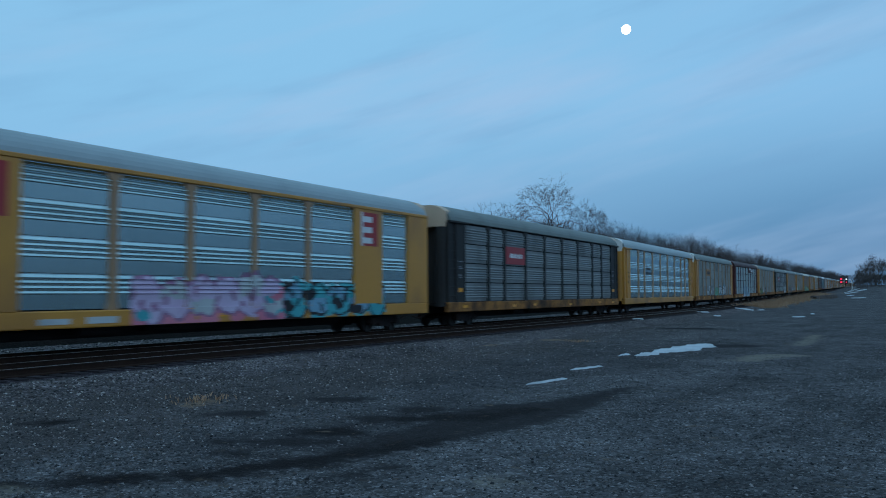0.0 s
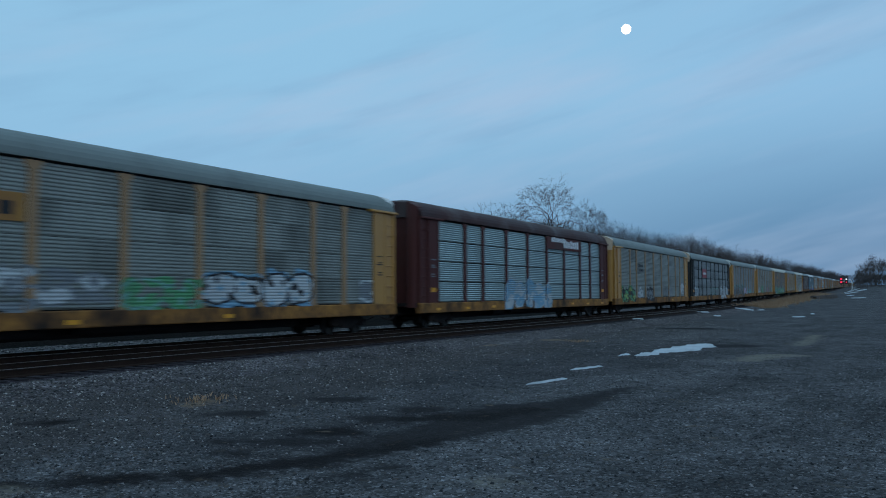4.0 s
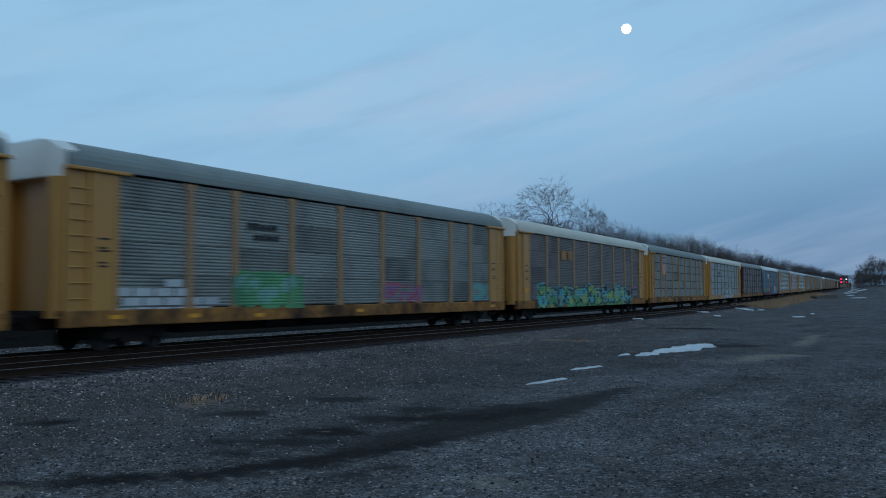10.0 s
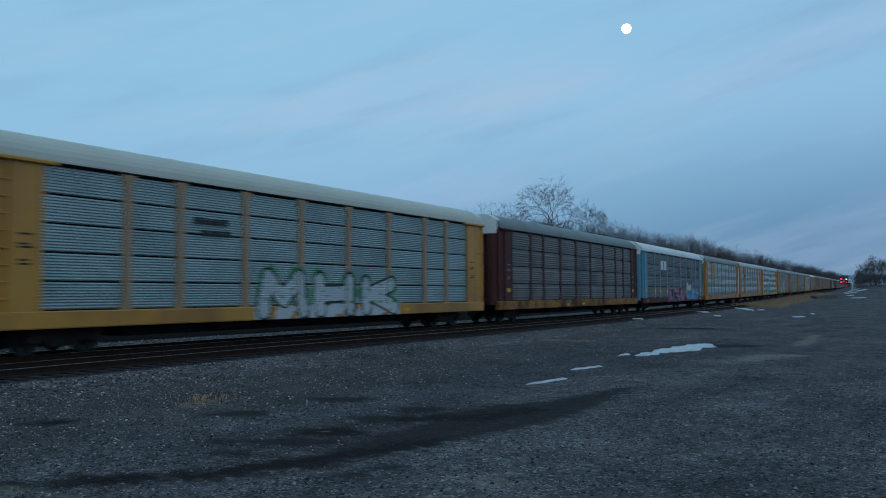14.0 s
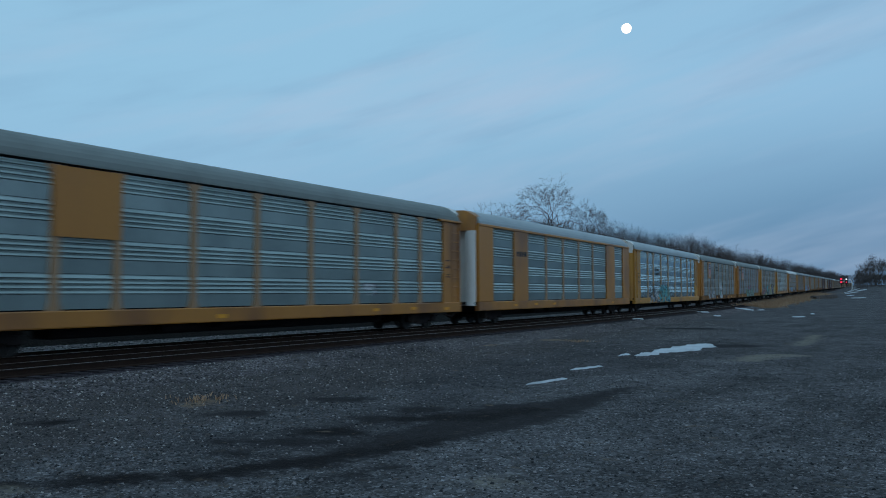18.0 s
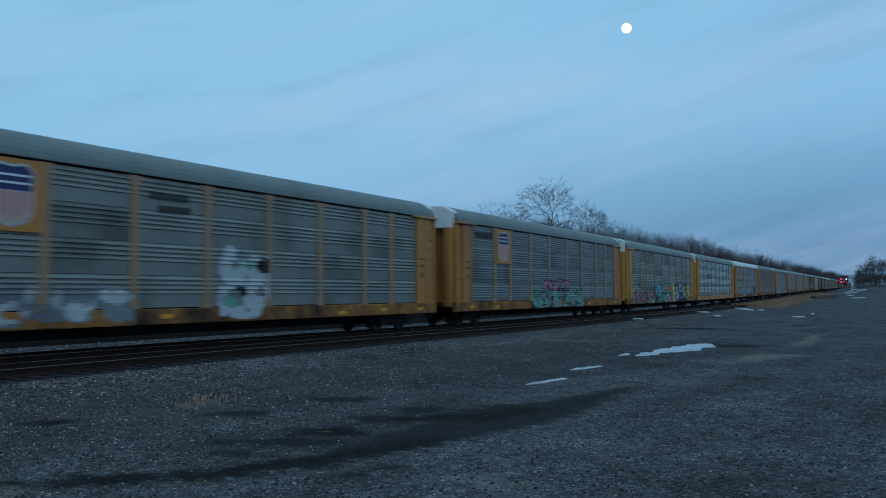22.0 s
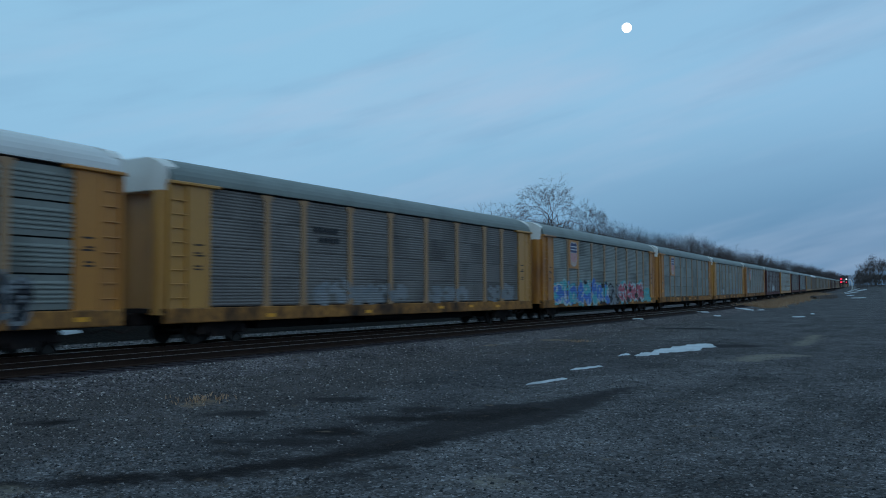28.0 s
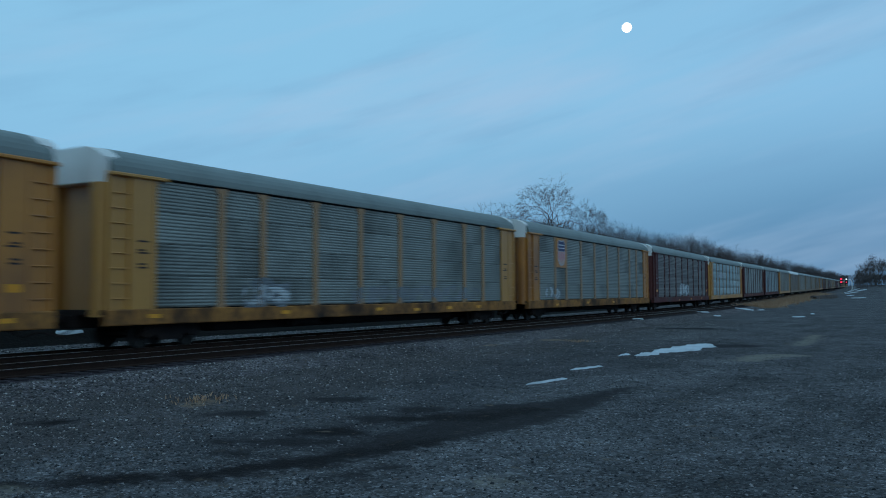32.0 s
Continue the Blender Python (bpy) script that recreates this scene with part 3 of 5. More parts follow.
def post_mesh(m, foot):
    def make():
        g = Geo()
        out = [(-0.21, SILL1), (0.21, SILL1), (0.135, SILL1 + 0.24), (0.135, EAVE - 0.34), (0.24, EAVE - 0.20), (0.24, EAVE - 0.10), (-0.24, EAVE - 0.10), (-0.24, EAVE - 0.20), (-0.135, EAVE - 0.34), (-0.135, SILL1 + 0.24)]
        k = len(out)
        for x in (FACE - 0.02, FACE + 0.062):
            g.v += [(x, y, z) for y, z in out]
        g.f += [(i, (i + 1) % k, k + (i + 1) % k, k + i) for i in range(k)] + [tuple(range(k))[::-1], tuple(range(k, 2 * k))]
        g.m += [0] * (k + 2)
        if foot:
            g.box(FACE + 0.060, FACE + 0.067, -0.15, 0.15, SILL1 + 0.28, SILL1 + 0.75, 1)
            return g.mesh("post", M[m], M["p_gold"])
        return g.mesh("post", M[m])
    return cached(("post", m, foot), make)


def roof_line(x):
    """Height of the roof at x from the middle."""
    t = min(1.0, abs(x) / 1.58)
    return EAVE + (CROWN - EAVE) * math.sqrt(max(0.0, 1 - t ** 2.6))


def roof_mesh(m):
    def make():
        g = Geo()
        xs = [1.58 * math.sin(math.pi / 2 * i / 9) for i in range(-9, 10)]
        ring = [(x, roof_line(x)) for x in xs]
        n, y0, y1 = 60, BODY0 + 0.10, BODY1 - 0.10
        ys = [y0 + (y1 - y0) * i / n for i in range(n + 1)]
        k = len(ring)
        for i, y in enumerate(ys):
            end = min(y - y0, y1 - y)
            drop = 0.10 * max(0.0, 1 - end / 0.5) ** 2
            lift = 0.006 if i % 2 else 0.0
            g.v += [(x, y, z + (lift - drop) * (z - EAVE) / (CROWN - EAVE)) for x, z in ring]
        for i in range(n):
            for j in range(k - 1):
                g.f.append((i * k + j, (i + 1) * k + j, (i + 1) * k + j + 1, i * k + j + 1))
                g.m.append(0)
        for i in (0, n):
            g.f.append(tuple(i * k + j for j in range(k)))
            g.m.append(0)
        g.box(-1.60, 1.60, y0, y1, EAVE - 0.05, EAVE + 0.004, 0)
        me = g.mesh("roof", M[m])
        return me
    return cached(("roof", m), make)


def end_mesh(name, z0, z1, m, over):
    """The bowed end of a car from z0 up to z1 (or up to the roof), at the leading end, y from 0 outwards."""
    def make():
        g = Geo()
        side = [0.86 + 0.56 * (1 - math.cos(math.pi * i / 8)) / 2 for i in range(9)]
        xs = [-x for x in side[::-1]] + [-0.85, 0.85] + side

        def front(x):
            if over:   # the cap is bowed
                return -0.24 * (1 - (x / 1.5) ** 4) - over
            t = min(1.0, max(0.0, (abs(x) - 0.86) / 0.56))   # doors set back between rounded corner columns
            return 0.24 if t == 0 else -0.24 * math.sqrt(max(0.0, 1 - (2 * t - 1) ** 2)) + 0.04 * (1 - t)
        for a, b in zip(xs, xs[1:]):
            za, zb = (min(z1, roof_line(a) - 0.02), min(z1, roof_line(b) - 0.02)) if z1 > EAVE else (z1, z1)
            g.face([(a, front(a), z0), (b, front(b), z0), (b, front(b), zb), (a, front(a), za)])
            g.face([(a, front(a), za), (b, front(b), zb), (b, 0.42, zb + (0.02 if z1 > EAVE else 0)), (a, 0.42, za + (0.02 if z1 > EAVE else 0))])
            g.face([(a, front(a), z0), (a, 0.42, z0), (b, 0.42, z0), (b, front(b), z0)])
        for x in (xs[0], xs[-1]):
            zt_ = min(z1, roof_line(x) - 0.02)
            g.face([(x, front(x), z0), (x, front(x), zt_), (x, 0.42, zt_), (x, 0.42, z0)])
        return g.mesh(name, M[m])
    return cached((name, z0, z1, m, over), make)


def end_plate_mesh(m, flush):
    """The steel plate at the corner of the side, y running inwards from the corner."""
    def make():
        g = Geo()
        w = IN0 - BODY0
        if flush:
            g.box(FACE - 0.1, FACE + 0.088, 0.0, w, SILL1, EAVE - 0.06, c=0.02)
        else:   # one folded plate: corner post, ladder recess, rib, panel
            plan = [(0.06, 0.0), (0.06, 0.10), (0.0, 0.12), (0.0, 0.70), (0.085, 0.72), (0.085, 0.82), (0.06, 0.84), (0.06, w - 0.10), (0.085, w - 0.08), (0.085, w), (-0.12, w), (-0.12, 0.0)]
            k = len(plan)
            for z in (SILL1 - 0.02, EAVE - 0.13):
                g.v += [(FACE + x, y, z) for x, y in plan]
            g.f += [(i, (i + 1) % k, k + (i + 1) % k, k + i) for i in range(k)] + [tuple(range(k))[::-1], tuple(range(k, 2 * k))]
            g.m += [0] * (k + 2)
        return g.mesh("end_plate", M[m])
    return cached(("end_plate", m, flush), make)


def simple(key, make):
    return cached(key, make)


def wheel_mesh():
    def make():
        g = Geo()
        for e in (-1, 1):
            x = 0.735 * e
            g.tube((x - 0.065 * e, 0, 0), (x + 0.065 * e, 0, 0), 0.42, 0.42, 20)
            g.tube((x - 0.095 * e, 0, 0), (x - 0.065 * e, 0, 0), 0.445, 0.445, 20)
            g.tube((x + 0.065 * e, 0, 0), (x + 0.10 * e, 0, 0), 0.13, 0.11, 10)
            for i in range(6):   # lightening holes as raised spokes
                a = i * math.pi / 3
                g.tube((x + 0.07 * e, 0.14 * math.cos(a), 0.14 * math.sin(a)), (x + 0.07 * e, 0.37 * math.cos(a), 0.37 * math.sin(a)), 0.03, 0.02, 5)
        g.tube((-1.0, 0, 0), (1.0, 0, 0), 0.075, 0.075, 10)
        return g.mesh("wheelset", M["wheel_steel"])
    return cached(("wheel",), make)


def frame_mesh():
    def make():
        g = Geo()
        out = [(-1.15, 0.36), (-1.05, 0.60), (-0.55, 0.68), (-0.30, 0.78), (0.30, 0.78), (0.55, 0.68), (1.05, 0.60), (1.15, 0.36), (0.75, 0.30), (0.50, 0.40), (0.42, 0.22), (-0.42, 0.22), (-0.50, 0.40), (-0.75, 0.30)]
        n = len(out)
        g.v += [(-0.06, y, z) for y, z in out] + [(0.06, y, z) for y, z in out]
        for i in range(n):
            j = (i + 1) % n
            g.f.append((i, j, n + j, n + i))
        g.f += [tuple(range(n))[::-1], tuple(range(n, 2 * n))]
        g.m += [0] * (n + 2)
        for y in (-0.16, 0.0, 0.16):
            g.tube((0.0, y, 0.30), (0.0, y, 0.62), 0.07, 0.07, 8)
        for y in (-0.90, 0.90):
            g.box(-0.10, 0.12, y - 0.14, y + 0.14, 0.30, 0.56, c=0.03)
        return g.mesh("side_frame", M["underframe"])
    return cached(("frame",), make)


def under_mesh():
    def make():
        g = Geo()
        g.box(-1.45, 1.45, BODY0 - 0.10, BODY1 + 0.10, 1.00, 1.14)
        g.box(-0.35, 0.35, BODY0 - 0.3, BODY1 + 0.3, 0.62, 1.0, c=0.05)
        g.box(-0.45, 0.45, BODY0 + 5.0, BODY1 - 5.0, 0.36, 0.66, c=0.05)
        for u in np.arange(BODY0 + 4.6, BODY1 - 4.4, 2.1):
            g.box(-1.4, 1.4, u - 0.07, u + 0.07, 0.72, 1.0)
        g.box(-1.2, 1.0, -2.2, 1.4, 0.50, 0.95, c=0.08)
        g.tube((0.9, -4.6, 0.62), (0.9, -3.2, 0.62), 0.19, 0.19, 12)
        return g.mesh("underframe", M["underframe"])
    return cached(("under",), make)


def coupler_mesh():
    def make():
        g = Geo()
        g.box(-0.10, 0.10, -0.75, 0.25, 0.78, 0.98, c=0.03)
        g.box(-0.20, 0.20, -0.92, -0.70, 0.70, 1.04, c=0.05)
        g.tube((0.45, 0.0, 0.70), (0.30, -0.55, 0.42), 0.03, 0.03, 6)
        g.tube((0.30, -0.55, 0.42), (0.10, -0.90, 0.55), 0.03, 0.03, 6)
        return g.mesh("coupler", M["underframe"])
    return cached(("coupler",), make)


STROKES = [  # strokes of interlocking painted shapes in a unit square
    [(0.1, 0, 0.2, 1), (0.2, 1, 0.5, 0.35), (0.5, 0.35, 0.8, 1), (0.8, 1, 0.9, 0)],
    [(0.15, 0, 0.15, 1), (0.15, 0.5, 0.85, 0.55), (0.85, 0, 0.85, 1)],
    [(0.15, 0, 0.15, 1), (0.85, 1, 0.15, 0.45), (0.3, 0.55, 0.9, 0)],
    [(0.0, 0.9, 0.7, 1.0), (0.7, 1.0, 0.3, 0.5), (0.3, 0.5, 1.0, 0.4), (1.0, 0.4, 0.5, 0.0)],
    [(0.1, 0.1, 0.4, 0.9), (0.4, 0.9, 0.6, 0.1), (0.6, 0.1, 1.05, 0.8), (0.8, 0.5, 1.0, 0.2)],
    [(0.0, 0.5, 0.5, 0.95), (0.5, 0.95, 1.0, 0.5), (1.0, 0.5, 0.5, 0.05), (0.5, 0.05, 0.0, 0.5), (0.3, 0.5, 0.7, 0.5)],
    [(0.0, 0.2, 0.9, 0.1), (0.9, 0.1, 0.2, 0.6), (0.2, 0.6, 1.0, 0.7), (0.3, 1.0, 0.7, 0.4)],
    [(-0.1, 0.7, 0.5, 0.1), (0.5, 0.1, 0.6, 1.0), (0.6, 1.0, 1.1, 0.3), (0.2, 0.9, 0.9, 0.9)],
    [(0.2, 0.0, 0.2, 1.0), (0.2, 1.0, 0.8, 0.72), (0.8, 0.72, 0.8, 0.28), (0.8, 0.28, 0.2, 0.0)],
    [(0.2, 0.0, 0.2, 1.0), (0.2, 1.0, 0.85, 1.0), (0.2, 0.5, 0.7, 0.5), (0.2, 0.0, 0.85, 0.0)],
    [(0.1, 1.0, 0.5, 0.5), (0.9, 1.0, 0.5, 0.5), (0.5, 0.5, 0.5, 0.0)],
    [(0.2, 0.0, 0.2, 1.0), (0.2, 1.0, 0.8, 0.78), (0.8, 0.78, 0.25, 0.5), (0.45, 0.5, 0.9, 0.0)]]


def spray(car, u0, u1, z0, z1, fill, edge, cloud="", letters=5, seed=1, style="fine", rows=4, seam=0.014, weight=0.13, shards=(), ragged=0.0, solid=False, signs=(), band="", tip="", rim="", fillet=False):
    """Spray paint on the side: signs of strokes with a rim, on a cloud of colour. It follows the ribs of the panels."""
    rnd = random.Random(seed)
    width, height = u1 - u0, z1 - z0
    prof = [(SILL0 + 0.01 + 0.0522 * i, 0.088) for i in range(10)]
    for a, b in rows_of(rows, seam):
        for d, z in ribs(style, a, b):
            if prof[-1][0] < z - 1e-4:
                n = max(1, int((z - prof[-1][0]) / 0.07)) if prof[-1][0] > SILL1 else 1
                z9, d9 = prof[-1]
                prof += [(z9 + (z - z9) * i / n, d9 + (d - d9) * i / n) for i in range(1, n + 1)]
    step = 0.055
    ys = np.arange(u0, u1, step) + step / 2
    hot = sorted({*fill, edge, *([band] if band else []), *([tip] if tip else []), *([rim] if rim else []), *([cloud] if cloud else []), *shards})
    slot = {n: i for i, n in enumerate(hot)}
    segs, w = [], width / letters
    heads, bubbles = [], []
    for i in range(letters):
        top, low = z1 - rnd.uniform(0.0, 0.24) * height, z0 + rnd.uniform(0.0, 0.16) * height
        heads.append(top)
        if signs:
            for x0, y0, x1, y1 in STROKES[signs[i]]:
                segs.append((u0 + w * (i + 0.06 + 0.9 * x0), low + (top - low) * (0.1 + 0.8 * y0), u0 + w * (i + 0.06 + 0.9 * x1), low + (top - low) * (0.1 + 0.8 * y1), i))
            continue
        # a swollen shape with dark notches
        cy, cz, ry, rz = u0 + w * (i + 0.5), (top + low) / 2, w * rnd.uniform(0.44, 0.56), (top - low) * 0.47
        cuts = []
        for n in range(rnd.choice((2, 3, 3, 4))):
            a = rnd.uniform(0, 6.28)
            r = rnd.uniform(0.15, 0.95)
            cuts.append((cy + ry * r * math.cos(a), cz + rz * r * math.sin(a), max(0.09, ry * rnd.uniform(0.14, 0.26)), rz * rnd.uniform(0.14, 0.36), rnd.uniform(-0.7, 0.7)))
        bubbles.append((cy, cz, ry, rz, rnd.uniform(-0.3, 0.3), rnd.uniform(0, 50), cuts, i))
    blobs = [(rnd.uniform(u0, u1), rnd.uniform(z0, z1), rnd.uniform(0.10, 0.26), rnd.choice(shards)) for _ in range(int(width * 1.8))] if shards else []
    pieces = [Geo() for _ in range(letters)]
    for (za, da), (zb, db) in zip(prof, prof[1:]):
        zc = (za + zb) / 2
        if zc < z0 - 0.02 or zc > z1 + 0.2 or zb - za < 1e-3:
            continue
        best = np.full(len(ys), 9.0)
        next_best = np.full(len(ys), 9.0)
        who = np.zeros(len(ys), int)
        for x0, y0, x1, y1, i in segs:
            dx, dy = x1 - x0, y1 - y0
            t = np.clip(((ys - x0) * dx + (zc - y0) * dy) / (dx * dx + dy * dy), 0, 1)
            d = np.hypot(ys - x0 - t * dx, zc - y0 - t * dy)
            hit = d < best
            best, who = np.where(hit, d, best), np.where(hit, i, who)
        for cy, cz, ry, rz, lean, salt, cuts, i in bubbles:
            for n in np.nonzero(np.abs(ys - cy) < ry * 1.5 + 0.5)[0]:
                y = ys[n]
                dy, dz = (y - cy - lean * (zc - cz)) / ry, (zc - cz) / rz
                e = (abs(dy) ** 2.2 + abs(dz) ** 2.6) ** (1 / 2.4) + 0.30 * noise.noise((y * 2.1, zc * 2.1, salt)) - 1.0
                d = e * min(ry, rz) + weight
                for ay, az, by, bz, al in cuts:
                    if d < weight and math.hypot((y - ay - al * (zc - az)) / by, (zc - az) / bz) < 1:
                        d = weight + 0.02
                if d < best[n]:
                    best[n], next_best[n], who[n] = d, best[n], i
                elif d < next_best[n]:
                    next_best[n] = d
        keys = []
        for y, d, d2, i in zip(ys, best, next_best, who):
            fade = noise.noise((y * 1.7, zc * 2.2, seed))
            speck = noise.noise((y * 4.0, zc * 6.0, seed + 5.0))
            key = None
            if fillet:   # broad round-headed letters, dark between and within
                q = ((y - u0) / w) % 1.0
                n = int((y - u0) / w)
                head = z1 - 0.10 * height * ((n * 7 + seed) % 3) / 2
                top = head - 0.34 * height * (1 - math.sqrt(max(0.0, 1 - abs(2 * q - 1) ** 3.2)))
                aside = min(q, 1 - q) * w
                if zc < top:
                    key = fill[n % len(fill)]
                    hole = math.hypot((q - 0.5 - 0.12 * math.sin(n * 2.0)) / 0.22, (zc - z0 - height * (0.40 + 0.08 * math.cos(n * 3.0))) / (0.13 * height))
                    if zc > top - 0.13:
                        key = rim
                    elif zc > top - 0.25 or aside < 0.13 + 0.05 * speck or abs(hole - 0.9) < 0.35 or (zc < z0 + 0.28 * height and abs(q - 0.5) < 0.10):
                        key = edge
                    if zc < SILL1 and fade < 0.02:
                        key = None
                elif zc < head and aside < 0.2 and zc < z0 + 0.7 * height:
                    key = edge
                if key and speck > 0.42:
                    key = cloud
                keys.append(key)
                continue
            if cloud and d < weight + 0.16 + 0.26 * fade:
                key = cloud
            if solid and zc < z1 - 0.30 * height * abs(noise.noise((y * 1.3, seed * 3.7, 0))) * 2 - 0.10 * height * (1 + math.sin(y * 4.1)):
                key = cloud
            if band and zc < SILL1 + 0.10 * fade:
                key = band if fade + 0.5 * speck > -0.30 else None
            if d < weight + 0.085:
                key = edge
            if d < weight and d2 > weight - 0.02:
                key = fill[(i + (1 if zc + 0.3 * fade > (z0 + z1) / 2 else 0)) % len(fill)]
                if speck > 0.38 and cloud and cloud != "p_black":
                    key = cloud
            if tip and zc > heads[i] - 0.16 * height and d < weight + 0.10:
                key = tip
            for bx, bz, br, bc in blobs:
                if key and ((y - bx) / 1.7) ** 2 + (zc - bz) ** 2 < br * br:
                    key = bc
            if key and ragged and fade + 0.4 * speck < ragged - 0.5:
                key = None
            keys.append(key)
        if fillet:
            who = np.clip(((ys - u0) / w).astype(int), 0, letters - 1)
        i = 0
        while i < len(ys):
            j = i
            while j + 1 < len(ys) and keys[j + 1] == keys[i] and who[j + 1] == who[i]:
                j += 1
            if keys[i]:
                a, b = ys[i] - step / 2, ys[j] + step / 2
                cuts = [a, *sorted(q for p in POSTS for q in (p - 0.15, p + 0.15) if a < q < b), b]
                for a, b in zip(cuts, cuts[1:]):   # over the posts too
                    proud = zc > SILL1 and any(abs((a + b) / 2 - p) < 0.15 for p in POSTS)
                    xa, xb = (FACE + 0.068, FACE + 0.068) if proud else (FACE + da + 0.005, FACE + db + 0.005)
                    pieces[who[i]].face([(xa, a, za), (xa, b, za), (xb, b, zb), (xb, a, zb)], slot[keys[i]])
            i = j + 1
    for g in pieces:
        if g.f:
            part("graffiti", g.mesh("graffiti", *[M[n] for n in hot]), car, "spray-painted graffiti letter on the side")


def bars(car, name, u0, u1, z0, z1, n, m, x, label, seed=0, tall=0.8):
    """Lettering that cannot be read: a row of plain bars."""
    g, rnd = Geo(), random.Random(seed)
    w = (u1 - u0) / n
    for i in range(n):
        g.box(x, x + 0.004, u0 + i * w + 0.12 * w, u0 + (i + 1) * w - 0.12 * w, z0, z0 + (z1 - z0) * rnd.uniform(tall, 1))
    part(name, g.mesh(name, M[m]), car, label)


def railcar(k, frame_m="yellow", panel="galv_dull", style="fine", roof="roof_grey", cap="white_end", sill="", rows=4, seam=0.014, flush=False, label="", full=True, foot=False, column=""):
    """An enclosed car carrier, its origin at rail level in its middle."""
    car = empty("railcar", pose(0, 0, 0), label, "railcar", "railcars of the freight train")
    sill = sill or frame_m
    bays = [IN0, *POSTS, IN1]

    # added dark box: paints shade into the panel gaps, also closes the far side
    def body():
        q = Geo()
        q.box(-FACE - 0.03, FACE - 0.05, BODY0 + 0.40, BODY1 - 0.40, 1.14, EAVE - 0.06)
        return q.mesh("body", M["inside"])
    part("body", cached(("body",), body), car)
    part("roof", roof_mesh(roof), car)
    part("underframe", under_mesh(), car)
    for s in (1, -1):
        def beam():
            q = Geo()
            q.prism([(s * (FACE - 0.16), SILL0), (s * (FACE + 0.07), SILL0), (s * (FACE + 0.085), SILL0 + 0.03), (s * (FACE + 0.085), SILL1 - 0.03), (s * (FACE + 0.06), SILL1), (s * (FACE - 0.16), SILL1)], BODY0 - 0.02 if not flush else BODY0, BODY1 + 0.02)
            return q.mesh("side_sill", M[sill])
        part("side_sill", cached(("sill", sill, s, flush), beam), car)
    # ends
    for e in (0, 1):
        turn = pose(0, BODY0, 0) if e == 0 else pose(0, BODY1, 0, 0, 0, 180)
        for nm, z0, z1, m, over in (("end_door", 0.95, 4.66 if cap else 5.83, column or frame_m, 0.0), ("end_cap", 4.66, 5.91, cap, 0.02)):
            if m:
                ob = part(nm, end_mesh(nm, z0, z1, m, over), car)
                ob.matrix_basis = turn
        ob = part("coupler", coupler_mesh(), car)
        ob.matrix_basis = turn
        # corner plates of the near side, with their ladders
        pl = part("end_plate", end_plate_mesh(frame_m, flush), car)
        pl.matrix_basis = pose(0, BODY0, 0) if e == 0 else pose(0, BODY1, 0) @ Matrix.Diagonal((1, -1, 1, 1))
        if full and not flush:
            def rung():
                q = Geo()
                q.tube((FACE + 0.03, 0.12, 0), (FACE + 0.03, 0.74, 0), 0.02, 0.02, 6)
                return q.mesh("rung", M[frame_m])
            for i in range(8):
                part("rung", cached(("rung", frame_m), rung), pl, at=(0, 0, 1.45 + 0.42 * i))
        if full:
            dark = frame_m in ("black", "maroon", "blue")

            def stencil():
                q, r = Geo(), random.Random(7)
                for z in (2.30, 2.40, 2.72, 2.80, 3.05):
                    q.box(FACE + 0.062, FACE + 0.064, 1.0, 1.0 + r.uniform(0.25, 0.5), z, z + 0.05)
                return q.mesh("stencil", M["p_grey" if dark else "mark_black"])
            st = part("stencil", cached(("stencil", dark), stencil), pl, "rows of small stencilled bars")
            st["kind"] = "stuff"
            if dark or k in (9, 12, 24):
                def tag_plate():
                    q = Geo()
                    q.box(FACE + 0.062, FACE + 0.066, 0.95, 1.40, 1.62, 1.82)
                    return q.mesh("tag_plate", M["reflector"])
                part("tag_plate", cached(("tag_plate",), tag_plate), pl, "small yellow plate")
        if not flush:
            def strip():
                q = Geo()
                q.box(FACE - 0.02, FACE + 0.16, BODY0 - 0.02, IN0 + 0.35, EAVE - 0.14, EAVE - 0.04, c=0.02)
                return q.mesh("eave_strip", M[frame_m])
            ob = part("eave_strip", cached(("strip", frame_m), strip), car)
            if e:
                ob.matrix_basis = pose(0, BODY0 + BODY1, 0) @ Matrix.Diagonal((1, -1, 1, 1))
    # side panels, bay by bay and row by row
    for i, (a, b) in enumerate(zip(bays, bays[1:])):
        if flush and i in (1, 7):
            def plate():
                q = Geo()
                q.box(FACE - 0.02, FACE + 0.088, -(b - a) / 2, (b - a) / 2, SILL1, EAVE - 0.06)
                return q.mesh("blank_panel", M[frame_m])
            part("blank_panel", cached(("blank", frame_m, i), plate), car, at=(0, (a + b) / 2, 0))
            continue
        for z0, z1 in (rows_of(rows, seam) if full else rows_of(1, 0.02)):
            st = style if full else "fine"
            part("side_panel", panel_mesh(b - a - 0.02, z0, z1, st, panel), car, at=(0, (a + b) / 2, 0))
    if full and style == "soft" and seam > 0.04:
        # highlights along the rows of vent holes, put in as bright metal bars
        def vents():
            q, r = Geo(), random.Random(3)
            for j in range(22):
                y = -0.9 + j * 0.085
                if r.random() < 0.8:
                    q.box(FACE + 0.044, FACE + 0.052, y, y + r.uniform(0.03, 0.07), 0, 0.022)
            return q.mesh("perforated_strip", M["galv_bright"])
        r = random.Random(k)
        for a, b in zip(bays, bays[1:]):
            if b - a > 2.2:
                for z0, z1 in rows_of(rows, seam)[1:]:
                    if r.random() < 0.7:
                        vent = part("perforated_strip", cached(("vents",), vents), car, "bright bars painting the highlights of a perforated vent strip", at=(0, (a + b) / 2 + 0.2, z0 + (z1 - z0) * 0.47))
